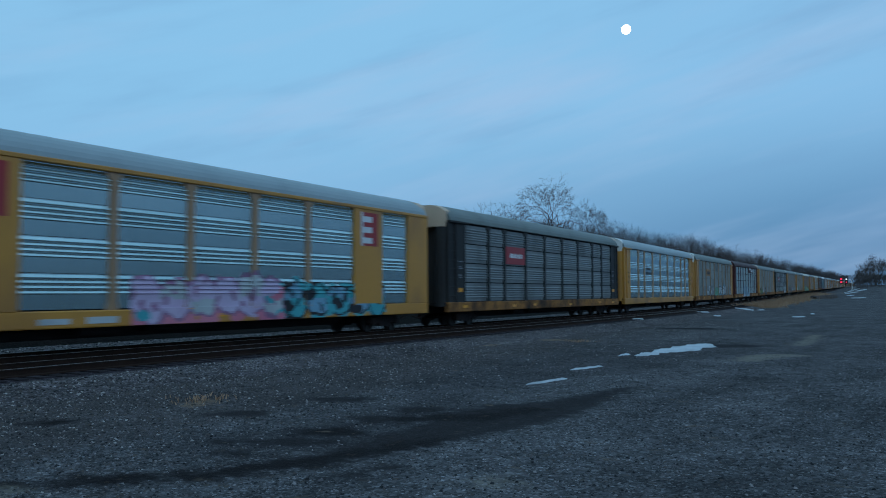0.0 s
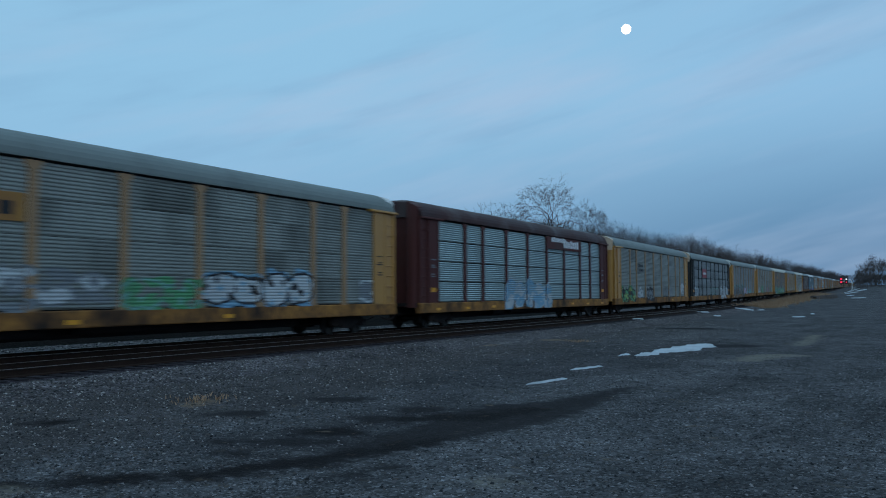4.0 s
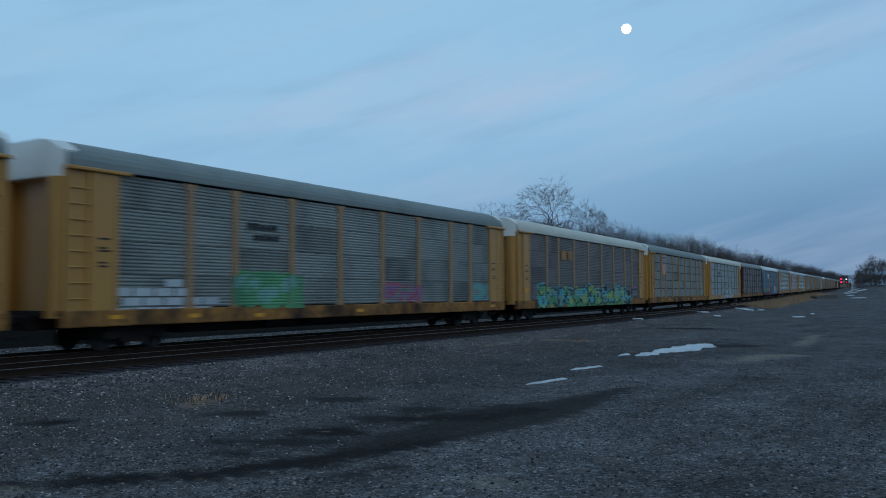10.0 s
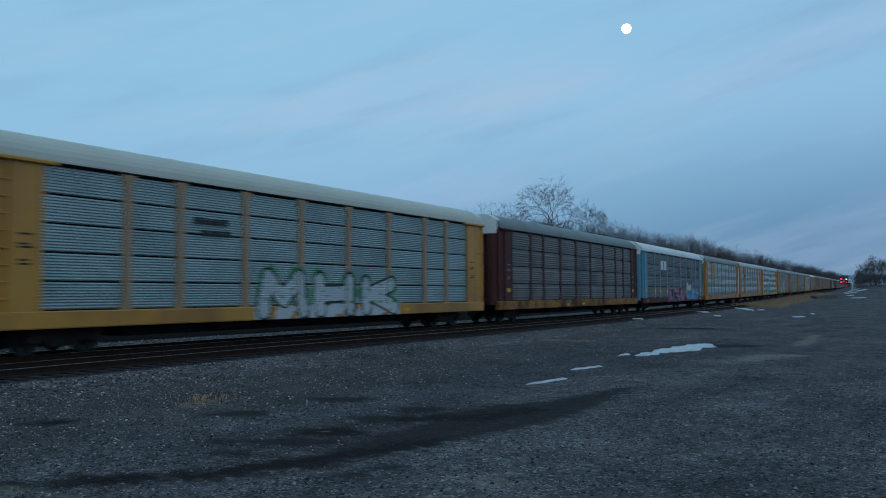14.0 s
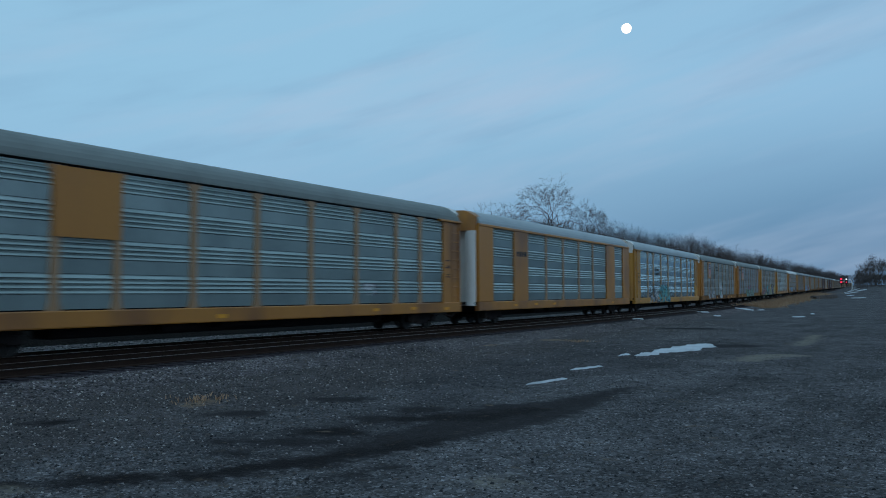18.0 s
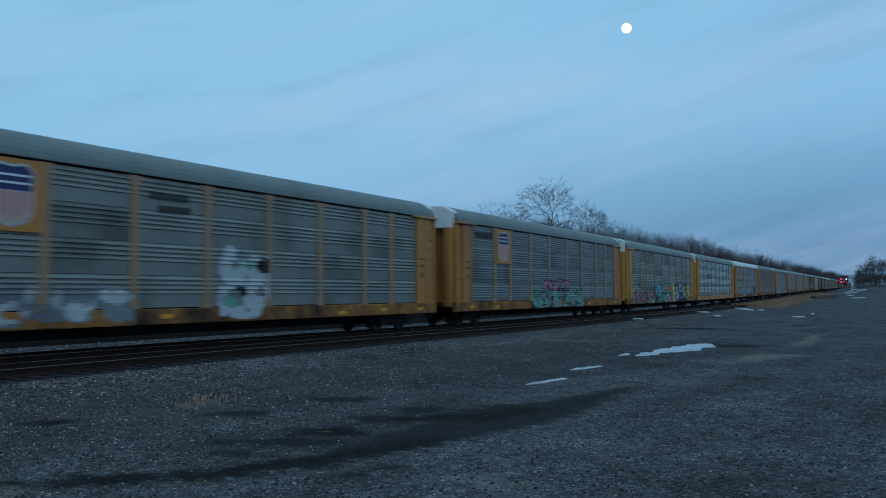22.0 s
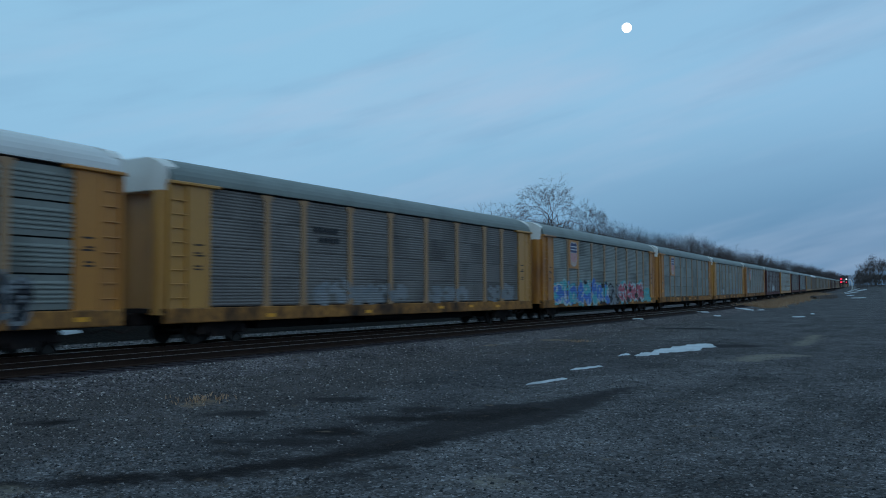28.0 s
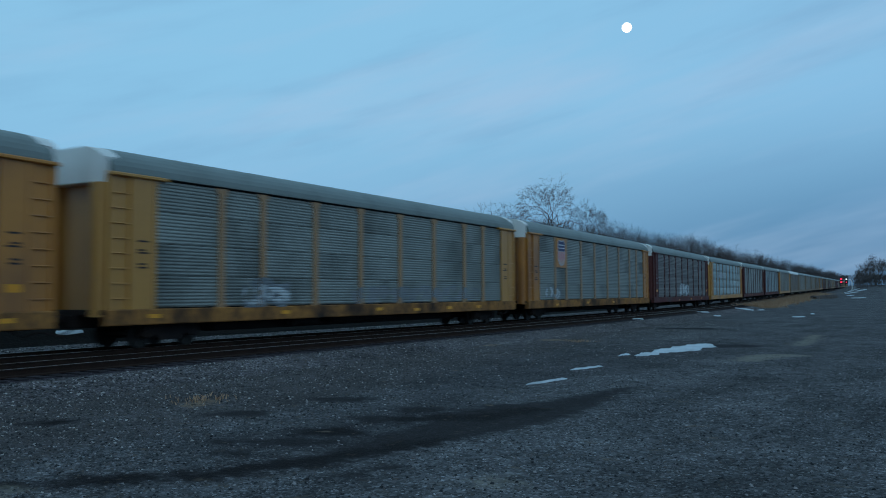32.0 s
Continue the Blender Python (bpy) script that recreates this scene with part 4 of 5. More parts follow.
                        vent["kind"] = "stuff"
    for i, p in enumerate(POSTS):
        if not (flush and i in (0, 1, 6, 7)):
            # posts of simplified far cars take the tan with haze painted in
            part("post", post_mesh({"yellow": "post_orange", "orange": "post_orange", "worn_yellow": "yellow", "faded": "post_tan"}.get(frame_m, frame_m) if full else {"yellow": "post_far_haze", "faded": "post_far_haze", "orange": "post_far_haze", "worn_yellow": "post_far_haze"}.get(frame_m, frame_m), foot), car, at=(0, p, 0))
    if flush:
        def band():
            q = Geo()
            q.box(FACE - 0.02, FACE + 0.12, BODY0, BODY1, EAVE - 0.11, EAVE + 0.02, c=0.02)
            return q.mesh("eave_band", M[frame_m])
        part("eave_band", cached(("band", frame_m), band), car)
    # running gear
    wheels = []
    for u in (3.5 - PITCH / 2, 23.95 - PITCH / 2):
        bogie = part("bogie", simple(("bolster",), bolster), car, "dark cast-steel bogie", at=(0, u, 0))
        for s in (1, -1):
            part("side_frame", frame_mesh(), bogie, at=(s * 1.0, 0, 0))
        for y in (-0.9, 0.9):
            wheels.append((part("wheelset", wheel_mesh(), bogie, at=(0, y, 0.42)), y))
    if full:
        def reflex():
            q = Geo()
            q.box(FACE + 0.086, FACE + 0.092, -0.22, 0.22, 0.84, 0.96)
            return q.mesh("reflector", M["reflector"])
        rnd = random.Random(k)
        for i in range(9):
            if rnd.random() < 0.45:
                part("reflector", cached(("reflex",), reflex), car, at=(0, BODY0 + 1.6 + i * 2.85, rnd.uniform(-0.05, 0.05)))
    CARS.append((k, car, wheels))
    return car


def bolster():
    q = Geo()
    q.box(-1.05, 1.05, -0.22, 0.22, 0.45, 0.72, c=0.05)
    q.tube((0, 0, 0.70), (0, 0, 1.0), 0.30, 0.30, 12)
    return q.mesh("bogie", M["underframe"])


def U(u):
    return u - PITCH / 2


def shield(car, pale="sign_pale"):
    """A painted shield on a steel panel in the second bay."""
    a, b = U(5.18), U(6.94)
    g = Geo()
    g.box(FACE + 0.02, FACE + 0.09, a, b, 3.10, EAVE - 0.12)
    part("sign_panel", g.mesh("sign_panel", M["orange"]), car, "orange-yellow steel sign panel")
    c, w, x = (a + b) / 2, 0.56, FACE + 0.094
    lower = [(-w, 4.08), (w, 4.08), (w, 3.62), (w * 0.75, 3.40), (0, 3.26), (-w * 0.75, 3.40), (-w, 3.62)]
    upper = [(-w, 4.10), (w, 4.10), (w * 1.02, 4.56), (w * 0.7, 4.72), (0, 4.66), (-w * 0.7, 4.72), (-w * 1.02, 4.56)]
    rim = [(-w - 0.05, 4.10), (-w - 0.05, 3.60), (-w * 0.8, 3.34), (0, 3.19), (w * 0.8, 3.34), (w + 0.05, 3.60), (w + 0.05, 4.10), (w * 1.02 + 0.05, 4.58), (w * 0.7, 4.78), (0, 4.72), (-w * 0.7, 4.78), (-w * 1.02 - 0.05, 4.58)]

    def plate(pts, d):
        q, n = Geo(), len(pts)
        q.v += [(x + d - 0.003, c + y, z) for y, z in pts] + [(x + d, c + y, z) for y, z in pts]
        q.f += [tuple(range(n, 2 * n))] + [(i, (i + 1) % n, n + (i + 1) % n, n + i) for i in range(n)]
        q.m += [0] * (n + 1)
        return q
    part("emblem_rim", plate(rim, 0.0).mesh("emblem_rim", M["p_white"]), car, "dull white outline of the shield")
    field = part("emblem", plate(lower, 0.004).mesh("emblem", M[pale]), car, "pale shield with faded red stripes")
    for i in range(6):
        y, q = c - w + 0.06 + i * 0.19, Geo()
        q.box(x + 0.004, x + 0.007, y, y + 0.06, 3.46 + 0.06 * abs(i - 2.5), 4.06)
        part("stripe", q.mesh("stripe", M["p_rose"]), field)
    head = part("emblem_top", plate(upper, 0.004).mesh("emblem_top", M["sign_blue"]), car, "dark blue shield top with two white lines")
    for z in (4.25, 4.44):
        q = Geo()
        q.box(x + 0.004, x + 0.008, c - w * 0.9, c + w * 0.9, z, z + 0.055)
        part("line", q.mesh("line", M["mark_white"]), head)


def red_sign(car):
    a, b = POSTS[1] + 0.16, POSTS[2] - 0.16
    g = Geo()
    g.box(FACE + 0.01, FACE + 0.066, a, b, 3.10, 4.03)
    part("sign_panel", g.mesh("sign_panel", M["sign_red"]), car, "red sign panel")
    bars(car, "sign_mark", a + 0.45, b - 0.35, 3.44, 3.72, 9, "mark_white", FACE + 0.067, "blurred white lettering bars", 3, 0.7)


def small_marks(car, bay=2, z=3.4, m="mark_black"):
    a = POSTS[bay - 1] + 0.5
    bars(car, "marking", a, a + 1.5, z, z + 0.22, 5, m, FACE + 0.056, "small dark lettering bars", 2)
    bars(car, "marking", a + 0.3, a + 1.6, z - 0.35, z - 0.15, 4, m, FACE + 0.056, "small dark lettering bars", 5)


# ---- the train, car by car from the head of the clip
c = railcar(0, "yellow", "galv_bright", "group", "roof_silver", "cream_end", flush=True, label="yellow car carrier with silver ribbed panels, pink and teal graffiti")
for bay in (1, 7):
    a, b = [IN0, *POSTS, IN1][bay:bay + 2]
    g = Geo()
    g.box(FACE + 0.086, FACE + 0.093, a + 0.38, b - 0.35, 3.45, 4.78)
    part("sign_panel", g.mesh("sign_panel", M["sign_red"]), c, "red painted sign")
    g = Geo()
    for i in range(3):
        g.box(FACE + 0.094, FACE + 0.098, a + 0.45, b - 0.75, 3.55 + 0.42 * i, 3.78 + 0.42 * i)
    g.box(FACE + 0.094, FACE + 0.098, a + 0.40, a + 0.55, 3.45, 4.78)
    part("sign_mark", g.mesh("sign_mark", M["mark_white"]), c, "white blocks on the red sign")
spray(c, U(10.4), U(16.9), 0.68, 2.25, ["p_lilac", "p_lilac", "p_white"], "p_plum", "", 6, 11, "group", weight=0.15, band="p_rose", shards=("p_lilac", "p_rose", "p_teal"))
spray(c, U(16.9), U(23.2), 0.68, 2.15, ["p_teal", "p_sky"], "p_black", "p_teal", 5, 12, "group", weight=0.14, shards=("p_teal", "p_black"))
bars(c, "marking", U(7.4), U(8.6), 0.80, 0.98, 1, "p_white", FACE + 0.092, "pale stencilled box", 1)
bars(c, "marking", U(8.8), U(10.1), 0.80, 0.98, 1, "p_white", FACE + 0.092, "pale stencilled box", 2)

c = railcar(1, "black", "galv_dark", "soft", "roof_grey", "cream_end", sill="sill_paint", seam=0.05, label="black car carrier with weathered grey panels and a red sign")
red_sign(c)
c = railcar(2, "yellow", "galv_bright", "group", "roof_silver", "white_end", label="clean yellow enclosed car carrier with bright silver ribbed panels")
small_marks(c, 2)
c = railcar(3, "faded", "galv_dull", "fine", "roof_grey", "white_end", sill="sill_paint", label="faded yellow enclosed car carrier with grey panels and white graffiti")
g = Geo()
g.box(FACE + 0.03, FACE + 0.066, POSTS[1] + 0.2, POSTS[2] - 0.2, 3.35, 4.05)
part("sign_panel", g.mesh("sign_panel", M["worn_yellow"]), c, "yellow sign panel")
bars(c, "sign_mark", POSTS[1] + 0.5, POSTS[2] - 0.5, 3.5, 3.9, 4, "mark_black", FACE + 0.067, "dark lettering blocks", 4)
spray(c, U(7.5), U(12.3), 1.15, 2.3, ["p_white", "p_grey"], "p_grey", "", 4, 31, ragged=0.35)
spray(c, U(12.5), U(15.5), 1.15, 1.95, ["p_green"], "p_mint", "p_green", 2, 32, ragged=0.3)
spray(c, U(15.6), U(21.0), 1.15, 2.35, ["p_white"], "p_black", "p_sky", 4, 33, weight=0.16)
spray(c, U(24.0), U(25.4), 1.2, 2.2, ["p_grey"], "p_white", "p_grey", 1, 34)

c = railcar(4, "maroon", "galv", "fine", "roof_maroon", "", sill="sill_paint", seam=0.05, label="maroon enclosed car carrier with pale grey panels and a lettered band")
g = Geo()
g.box(FACE + 0.03, FACE + 0.095, POSTS[4] - 0.1, POSTS[6] + 0.1, 4.18, EAVE - 0.10)
part("sign_panel", g.mesh("sign_panel", M["maroon"]), c, "maroon sign band across two bays")
bars(c, "sign_mark", POSTS[4] + 0.6, POSTS[5] + 0.2, 4.62, 4.90, 8, "mark_white", FACE + 0.096, "white lettering bars", 8)
bars(c, "sign_mark", POSTS[5] - 0.2, POSTS[6] - 0.4, 4.32, 4.80, 7, "mark_white", FACE + 0.096, "white lettering bars", 9)
spray(c, U(9.5), U(16.1), 0.7, 2.4, ["p_white", "p_sky"], "p_sky", "p_white", 5, 41, weight=0.18)

c = railcar(5, "faded", "galv_dull", "fine", "roof_grey", "cream_end", sill="sill_paint", label="yellow enclosed car carrier with dull grey panels and scattered graffiti")
small_marks(c, 2, 3.6)
spray(c, U(2.7), U(6.6), 0.9, 2.0, ["p_green", "p_lime"], "p_black", "p_green", 4, 51, shards=("p_black",))
spray(c, U(7.4), U(9.0), 1.15, 1.9, ["p_white"], "p_grey", "p_white", 2, 52)
spray(c, U(10.2), U(12.5), 0.9, 1.9, ["p_grey"], "p_black", "p_black", 3, 53)
spray(c, U(16.5), U(20.0), 1.2, 2.0, ["p_faint"], "p_grey", "", 3, 54, ragged=0.45)
spray(c, U(23.1), U(25.2), 1.15, 2.45, ["p_white", "p_white"], "p_grey", "p_grey", 1, 55)

c = railcar(6, "black", "galv_dark", "soft", "roof_grey", "cream_end", sill="sill_paint", seam=0.05, label="black car carrier with a red sign and pale low graffiti")
red_sign(c)
spray(c, U(2.6), U(5.0), 1.15, 2.1, ["p_grey"], "p_white", "p_grey", 2, 61, "soft", ragged=0.2)
spray(c, U(12.0), U(17.5), 1.2, 2.1, ["p_faint", "p_faint"], "p_mint", "", 5, 62, "soft", ragged=0.42)
spray(c, U(19.3), U(23.2), 0.72, 2.2, ["p_white"], "p_faint", "p_white", 3, 63, "soft")
spray(c, U(23.4), U(24.9), 1.15, 2.1, ["p_white"], "p_white", "p_white", 1, 64, "soft", weight=0.2)

c = railcar(7, "faded", "galv_dark", "fine", "roof_grey", "white_end", sill="sill_paint", label="yellow enclosed car carrier with mint-edged graffiti along its side")
spray(c, U(2.7), U(12.8), 0.70, 2.50, ["p_grey", "p_grey"], "p_black", "p_faint", 6, 71, rim="p_mint", fillet=True)
spray(c, U(12.9), U(16.4), 1.15, 1.95, ["p_lilac", "p_pink"], "p_grey", "p_lilac", 3, 72, ragged=0.15)
spray(c, U(16.5), U(21.8), 1.15, 1.95, ["p_teal", "p_mint"], "p_grey", "", 5, 73, ragged=0.3)

c = railcar(8, "faded", "galv_dull", "fine", "roof_grey", "white_end", sill="sill_paint", label="yellow enclosed car carrier with dark grey panels, white and green graffiti")
small_marks(c, 2, 3.7)
g, rnd = Geo(), random.Random(8)
for r in range(4):
    for i in range(5):
        if (r, i) in ((3, 0), (3, 1), (3, 3), (3, 4), (2, 4)):
            continue
        y = U(2.3) + 0.36 * (r % 2) + i * 0.75
        g.box(FACE + 0.045, FACE + 0.049, y, y + 0.66, 0.98 + r * 0.27, 1.20 + r * 0.27)
part("graffiti", g.mesh("graffiti", M["p_white"]), c, "white brick-shaped graffiti blocks")
spray(c, U(6.9), U(10.4), 1.1, 2.4, ["p_green", "p_mint"], "p_green", "p_green", 3, 81, weight=0.17)
spray(c, U(15.5), U(18.5), 1.2, 2.0, ["p_plum"], "p_red", "", 2, 82, ragged=0.4)
spray(c, U(23.2), U(25.4), 1.2, 2.1, ["p_mint"], "p_teal", "", 2, 83, ragged=0.3)

c = railcar(9, "faded", "galv_brown", "fine", "roof_cream", "white_end", sill="sill_paint", label="yellow car carrier with brown panels and long green graffiti")
bars(c, "sign_mark", POSTS[1] + 0.3, POSTS[2] - 0.1, 3.6, 4.15, 2, "worn_yellow", FACE + 0.060, "broad yellow lettering blocks", 6, 0.9)
spray(c, U(3.6), U(22.6), 0.70, 2.05, ["p_teal", "p_green", "p_mint"], "p_black", "p_teal", 13, 91, weight=0.14, band="p_green", shards=("p_lime", "p_lime", "p_black", "p_teal"))
spray(c, U(22.8), U(25.2), 1.15, 1.9, ["p_grey"], "p_black", "p_plum", 2, 92, ragged=0.2)

c = railcar(10, "worn_yellow", "galv_dull", "fine", "roof_grey", "white_end", rows=5, seam=0.05, sill="sill_paint", label="peeling yellow car carrier with seamed panels and a shield sign")
shield(c)
spray(c, U(23.4), U(25.0), 1.2, 1.9, ["p_mint"], "p_grey", "", 2, 101, rows=5, seam=0.05, ragged=0.3)

c = railcar(11, "yellow", "galv", "fine", "roof_cream", "white_end", rows=5, seam=0.05, label="yellow car carrier with blue-grey panels and tall white graffiti")
small_marks(c, 2, 3.7)
spray(c, U(10.2), U(18.9), 0.70, 2.45, ["p_white"], "p_black", "p_green", 3, 112, rows=5, seam=0.05, weight=0.27, signs=(0, 1, 2), band="p_white")
c = railcar(12, "maroon", "galv_brown", "soft", "roof_grey", "white_end", sill="sill_paint", seam=0.05, label="maroon enclosed car carrier with dark brown panels")
small_marks(c, 3, 3.6, "p_grey")
c = railcar(13, "blue", "galv_brown", "soft", "roof_white", "white_end", sill="maroon", seam=0.06, foot=True, label="light blue enclosed car carrier with a white roof and brown panels")
bars(c, "sign_mark", POSTS[1] + 0.15, POSTS[2] - 0.2, 3.55, 4.35, 2, "mark_white", FACE + 0.062, "two broad white lettering blocks", 7, 0.95)
spray(c, U(10.0), U(17.0), 0.72, 2.05, ["p_plum", "p_plum", "p_rose"], "p_black", "p_plum", 9, 131, "soft", seam=0.06, ragged=0.25, shards=("p_plum", "p_black"))
spray(c, U(18.3), U(20.8), 1.4, 2.35, ["p_white"], "p_white", "p_white", 2, 132, "soft", seam=0.06, weight=0.2)
spray(c, U(18.3), U(24.0), 0.9, 1.75, ["p_sky", "p_teal"], "p_blue", "p_teal", 6, 133, "soft", seam=0.06, weight=0.14, shards=("p_blue", "p_sky"))

c = railcar(14, "orange", "galv", "group", "roof_grey", "white_end", label="orange-yellow car carrier with ribbed panels and a blank sign")
g = Geo()
g.box(FACE + 0.02, FACE + 0.09, U(5.0), U(7.1), 3.05, EAVE - 0.12)
part("sign_panel", g.mesh("sign_panel", M["orange"]), c, "blank orange-yellow sign panel")
spray(c, U(18.6), U(19.6), 1.5, 2.0, ["p_white"], "p_grey", "", 1, 141, "group", ragged=0.2)
c = railcar(15, "orange", "galv", "group", "roof_silver", "orange", flush=True, column="white_end", label="orange-yellow car carrier with flush frames and white end columns")
bars(c, "marking", U(5.4), U(6.8), 3.55, 3.85, 4, "mark_black", FACE + 0.089, "small dark lettering bars", 3)
c = railcar(16, "yellow", "galv_bright", "group", "roof_silver", "white_end", label="yellow enclosed car carrier with silver panels and a small teal graffiti")
small_marks(c, 2)
spray(c, U(5.6), U(9.1), 0.70, 1.95, ["p_grey", "p_white"], "p_black", "p_grey", 4, 161, "group", ragged=0.3, shards=("p_black", "p_white"))
spray(c, U(9.0), U(13.1), 0.72, 2.1, ["p_teal", "p_mint"], "p_black", "p_teal", 5, 162, "group", weight=0.14, ragged=0.15, shards=("p_teal", "p_mint"))
c = railcar(17, "orange", "galv_dull", "group", "roof_grey", "white_end", sill="sill_paint", label="orange-yellow enclosed car carrier with a shield sign and white graffiti")
shield(c)
small_marks(c, 3, 4.3)
spray(c, U(5.4), U(9.8), 0.72, 2.0, ["p_white", "p_grey"], "p_grey", "", 4, 171, "group", ragged=0.3)
spray(c, U(13.1), U(15.4), 0.72, 2.9, ["p_white"], "p_white", "p_white", 2, 172, "group", ragged=0.22, weight=0.2, shards=("p_mint", "p_black"))
c = railcar(18, "orange", "galv_dark", "soft", "roof_grey", "white_end", sill="sill_paint", label="orange-yellow car carrier with shield sign and green graffiti")
shield(c)
bars(c, "marking", U(2.8), U(4.8), 4.30, 4.60, 6, "mark_black", FACE + 0.056, "dark lettering bars", 5)
spray(c, U(10.0), U(18.4), 0.72, 1.9, ["p_mint", "p_green", "p_grey"], "p_black", "p_mint", 7, 181, "soft", weight=0.14, ragged=0.2, shards=("p_faint", "p_mint", "p_black"))
spray(c, U(11.8), U(16.0), 1.7, 2.4, ["p_plum", "p_rose", "p_faint"], "p_black", "", 4, 182, "soft", ragged=0.2)
c = railcar(19, "yellow", "galv_dull", "group", "roof_grey", "white_end", sill="sill_paint", label="yellow car carrier with many-coloured graffiti along its bottom")
spray(c, U(2.6), U(9.9), 0.68, 2.1, ["p_faint", "p_grey", "p_red"], "p_black", "", 9, 191, "group", weight=0.12, ragged=0.25, band="p_mint", shards=("p_faint", "p_gold", "p_red", "p_black"))
spray(c, U(9.1), U(13.1), 0.68, 2.25, ["p_teal", "p_mint"], "p_black", "p_teal", 5, 192, "group", weight=0.12, ragged=0.15, band="p_mint", shards=("p_black", "p_teal"))
spray(c, U(13.0), U(16.7), 1.55, 2.30, ["p_red"], "p_green", "p_green", 2, 193, "group", weight=0.12)
spray(c, U(13.0), U(16.7), 0.68, 1.62, ["p_white", "p_grey"], "p_black", "p_mint", 3, 196, "group", weight=0.12, shards=("p_rose", "p_green"))
spray(c, U(16.5), U(17.5), 0.72, 2.45, ["p_gold"], "p_lime", "p_gold", 1, 197, "group", weight=0.16)
spray(c, U(17.3), U(22.7), 0.72, 2.50, ["p_white", "p_white", "p_grey"], "p_black", "p_black", 5, 194, "group", weight=0.135, solid=True, signs=(1, 8, 9, 10, 11))
spray(c, U(22.5), U(24.3), 0.9, 2.35, ["p_gold"], "p_black", "p_gold", 2, 195, "group")
c = railcar(20, "yellow", "galv", "group", "roof_grey", "white_end", label="yellow enclosed car carrier with clean blue-grey panels")
small_marks(c, 2)
spray(c, U(23.3), U(25.0), 1.2, 1.8, ["p_white"], "p_black", "p_blue", 2, 201, "group")
c = railcar(21, "orange", "galv_dull", "soft", "roof_white", "white_end", sill="sill_paint", seam=0.05, label="orange-yellow enclosed car carrier with a white roof and black graffiti")
shield(c)
spray(c, U(7.5), U(12.9), 0.9, 2.0, ["p_sky", "p_blue"], "p_grey", "p_sky", 4, 211, "soft", seam=0.05)
spray(c, U(19.9), U(23.8), 0.70, 2.1, ["p_black"], "p_grey", "p_black", 5, 212, "soft", seam=0.05, weight=0.22)
c = railcar(22, "faded", "galv_brown", "fine", "roof_grey", "white_end", sill="sill_paint", label="yellow enclosed car carrier with dull panels and faint pale graffiti")
small_marks(c, 2, 3.8)
spray(c, U(7.6), U(13.9), 1.15, 2.1, ["p_faint", "p_grey", "p_faint"], "p_faint", "", 6, 221, ragged=0.35)
spray(c, U(15.6), U(19.3), 1.15, 2.0, ["p_faint"], "p_grey", "", 3, 222, ragged=0.3)
spray(c, U(21.4), U(24.4), 1.15, 2.0, ["p_faint"], "p_grey", "", 2, 223, ragged=0.3)
c = railcar(23, "orange", "galv_dull", "fine", "roof_grey", "white_end", sill="sill_paint", label="orange-yellow car carrier with shield sign, blue and red graffiti")
shield(c)
spray(c, U(2.6), U(13.6), 0.70, 2.45, ["p_blue", "p_blue", "p_teal"], "p_white", "p_teal", 8, 231, weight=0.14, shards=("p_blue", "p_teal", "p_black"))
spray(c, U(13.6), U(16.0), 0.75, 2.1, ["p_black", "p_grey"], "p_grey", "p_black", 3, 232, weight=0.16)
spray(c, U(16.0), U(22.9), 0.72, 2.45, ["p_red", "p_red"], "p_white", "p_teal", 6, 233, weight=0.13, shards=("p_white", "p_red", "p_black"))
spray(c, U(22.9), U(25.0), 0.8, 1.9, ["p_teal"], "p_mint", "p_teal", 1, 234, weight=0.2)
c = railcar(24, "orange", "galv_dull", "fine", "roof_grey", "white_end", sill="sill_paint", label="orange-yellow enclosed car carrier with a shield sign and clean panels")
shield(c)
c = railcar(25, "faded", "galv_dull", "fine", "roof_grey", "white_end", sill="sill_paint", label="yellow car carrier with dull blue-grey panels and small graffiti")
spray(c, U(6.1), U(8.4), 1.15, 2.0, ["p_white"], "p_grey", "p_grey", 2, 251, ragged=0.2)
spray(c, U(12.0), U(22.5), 1.2, 1.9, ["p_faint", "p_faint"], "p_grey", "", 7, 252, ragged=0.42)
c = railcar(26, "orange", "galv_dull", "fine", "roof_grey", "white_end", sill="sill_paint", label="orange-yellow enclosed car carrier with a shield sign")
shield(c)
spray(c, U(3.5), U(6.0), 1.2, 2.0, ["p_white"], "p_grey", "", 2, 261, ragged=0.3)
c = railcar(27, "maroon", "galv_brown", "soft", "roof_grey", "white_end", sill="maroon", label="dark maroon enclosed car carrier with white graffiti")
spray(c, U(11.3), U(15.9), 1.2, 2.6, ["p_white"], "p_grey", "", 2, 271, "soft", weight=0.2)
c = railcar(28, "faded", "galv", "soft", "roof_grey", "white_end", label="yellow enclosed car carrier with grey panels")
spray(c, U(6.0), U(11.0), 3.2, 3.9, ["p_white"], "p_white", "", 4, 281, "soft")
c = railcar(29, "maroon", "galv_dull", "fine", "roof_grey", "white_end", label="maroon enclosed car carrier with grey panels")
c = railcar(30, "maroon", "galv", "fine", "roof_grey", "white_end", label="maroon enclosed car carrier with pale panels")
# yellow frames out here mostly use the tan that has haze painted in
kinds = [("post_far_haze", "galv_dull", "roof_grey"), ("post_far_haze", "galv_dark", "roof_grey"), ("maroon", "galv_dull", "roof_grey"), ("post_far_haze", "galv_dull", "roof_grey"), ("faded", "galv_dull", "roof_grey"), ("post_far_haze", "galv_brown", "roof_white"), ("black", "galv_dull", "roof_grey"), ("maroon", "galv_brown", "roof_grey")]
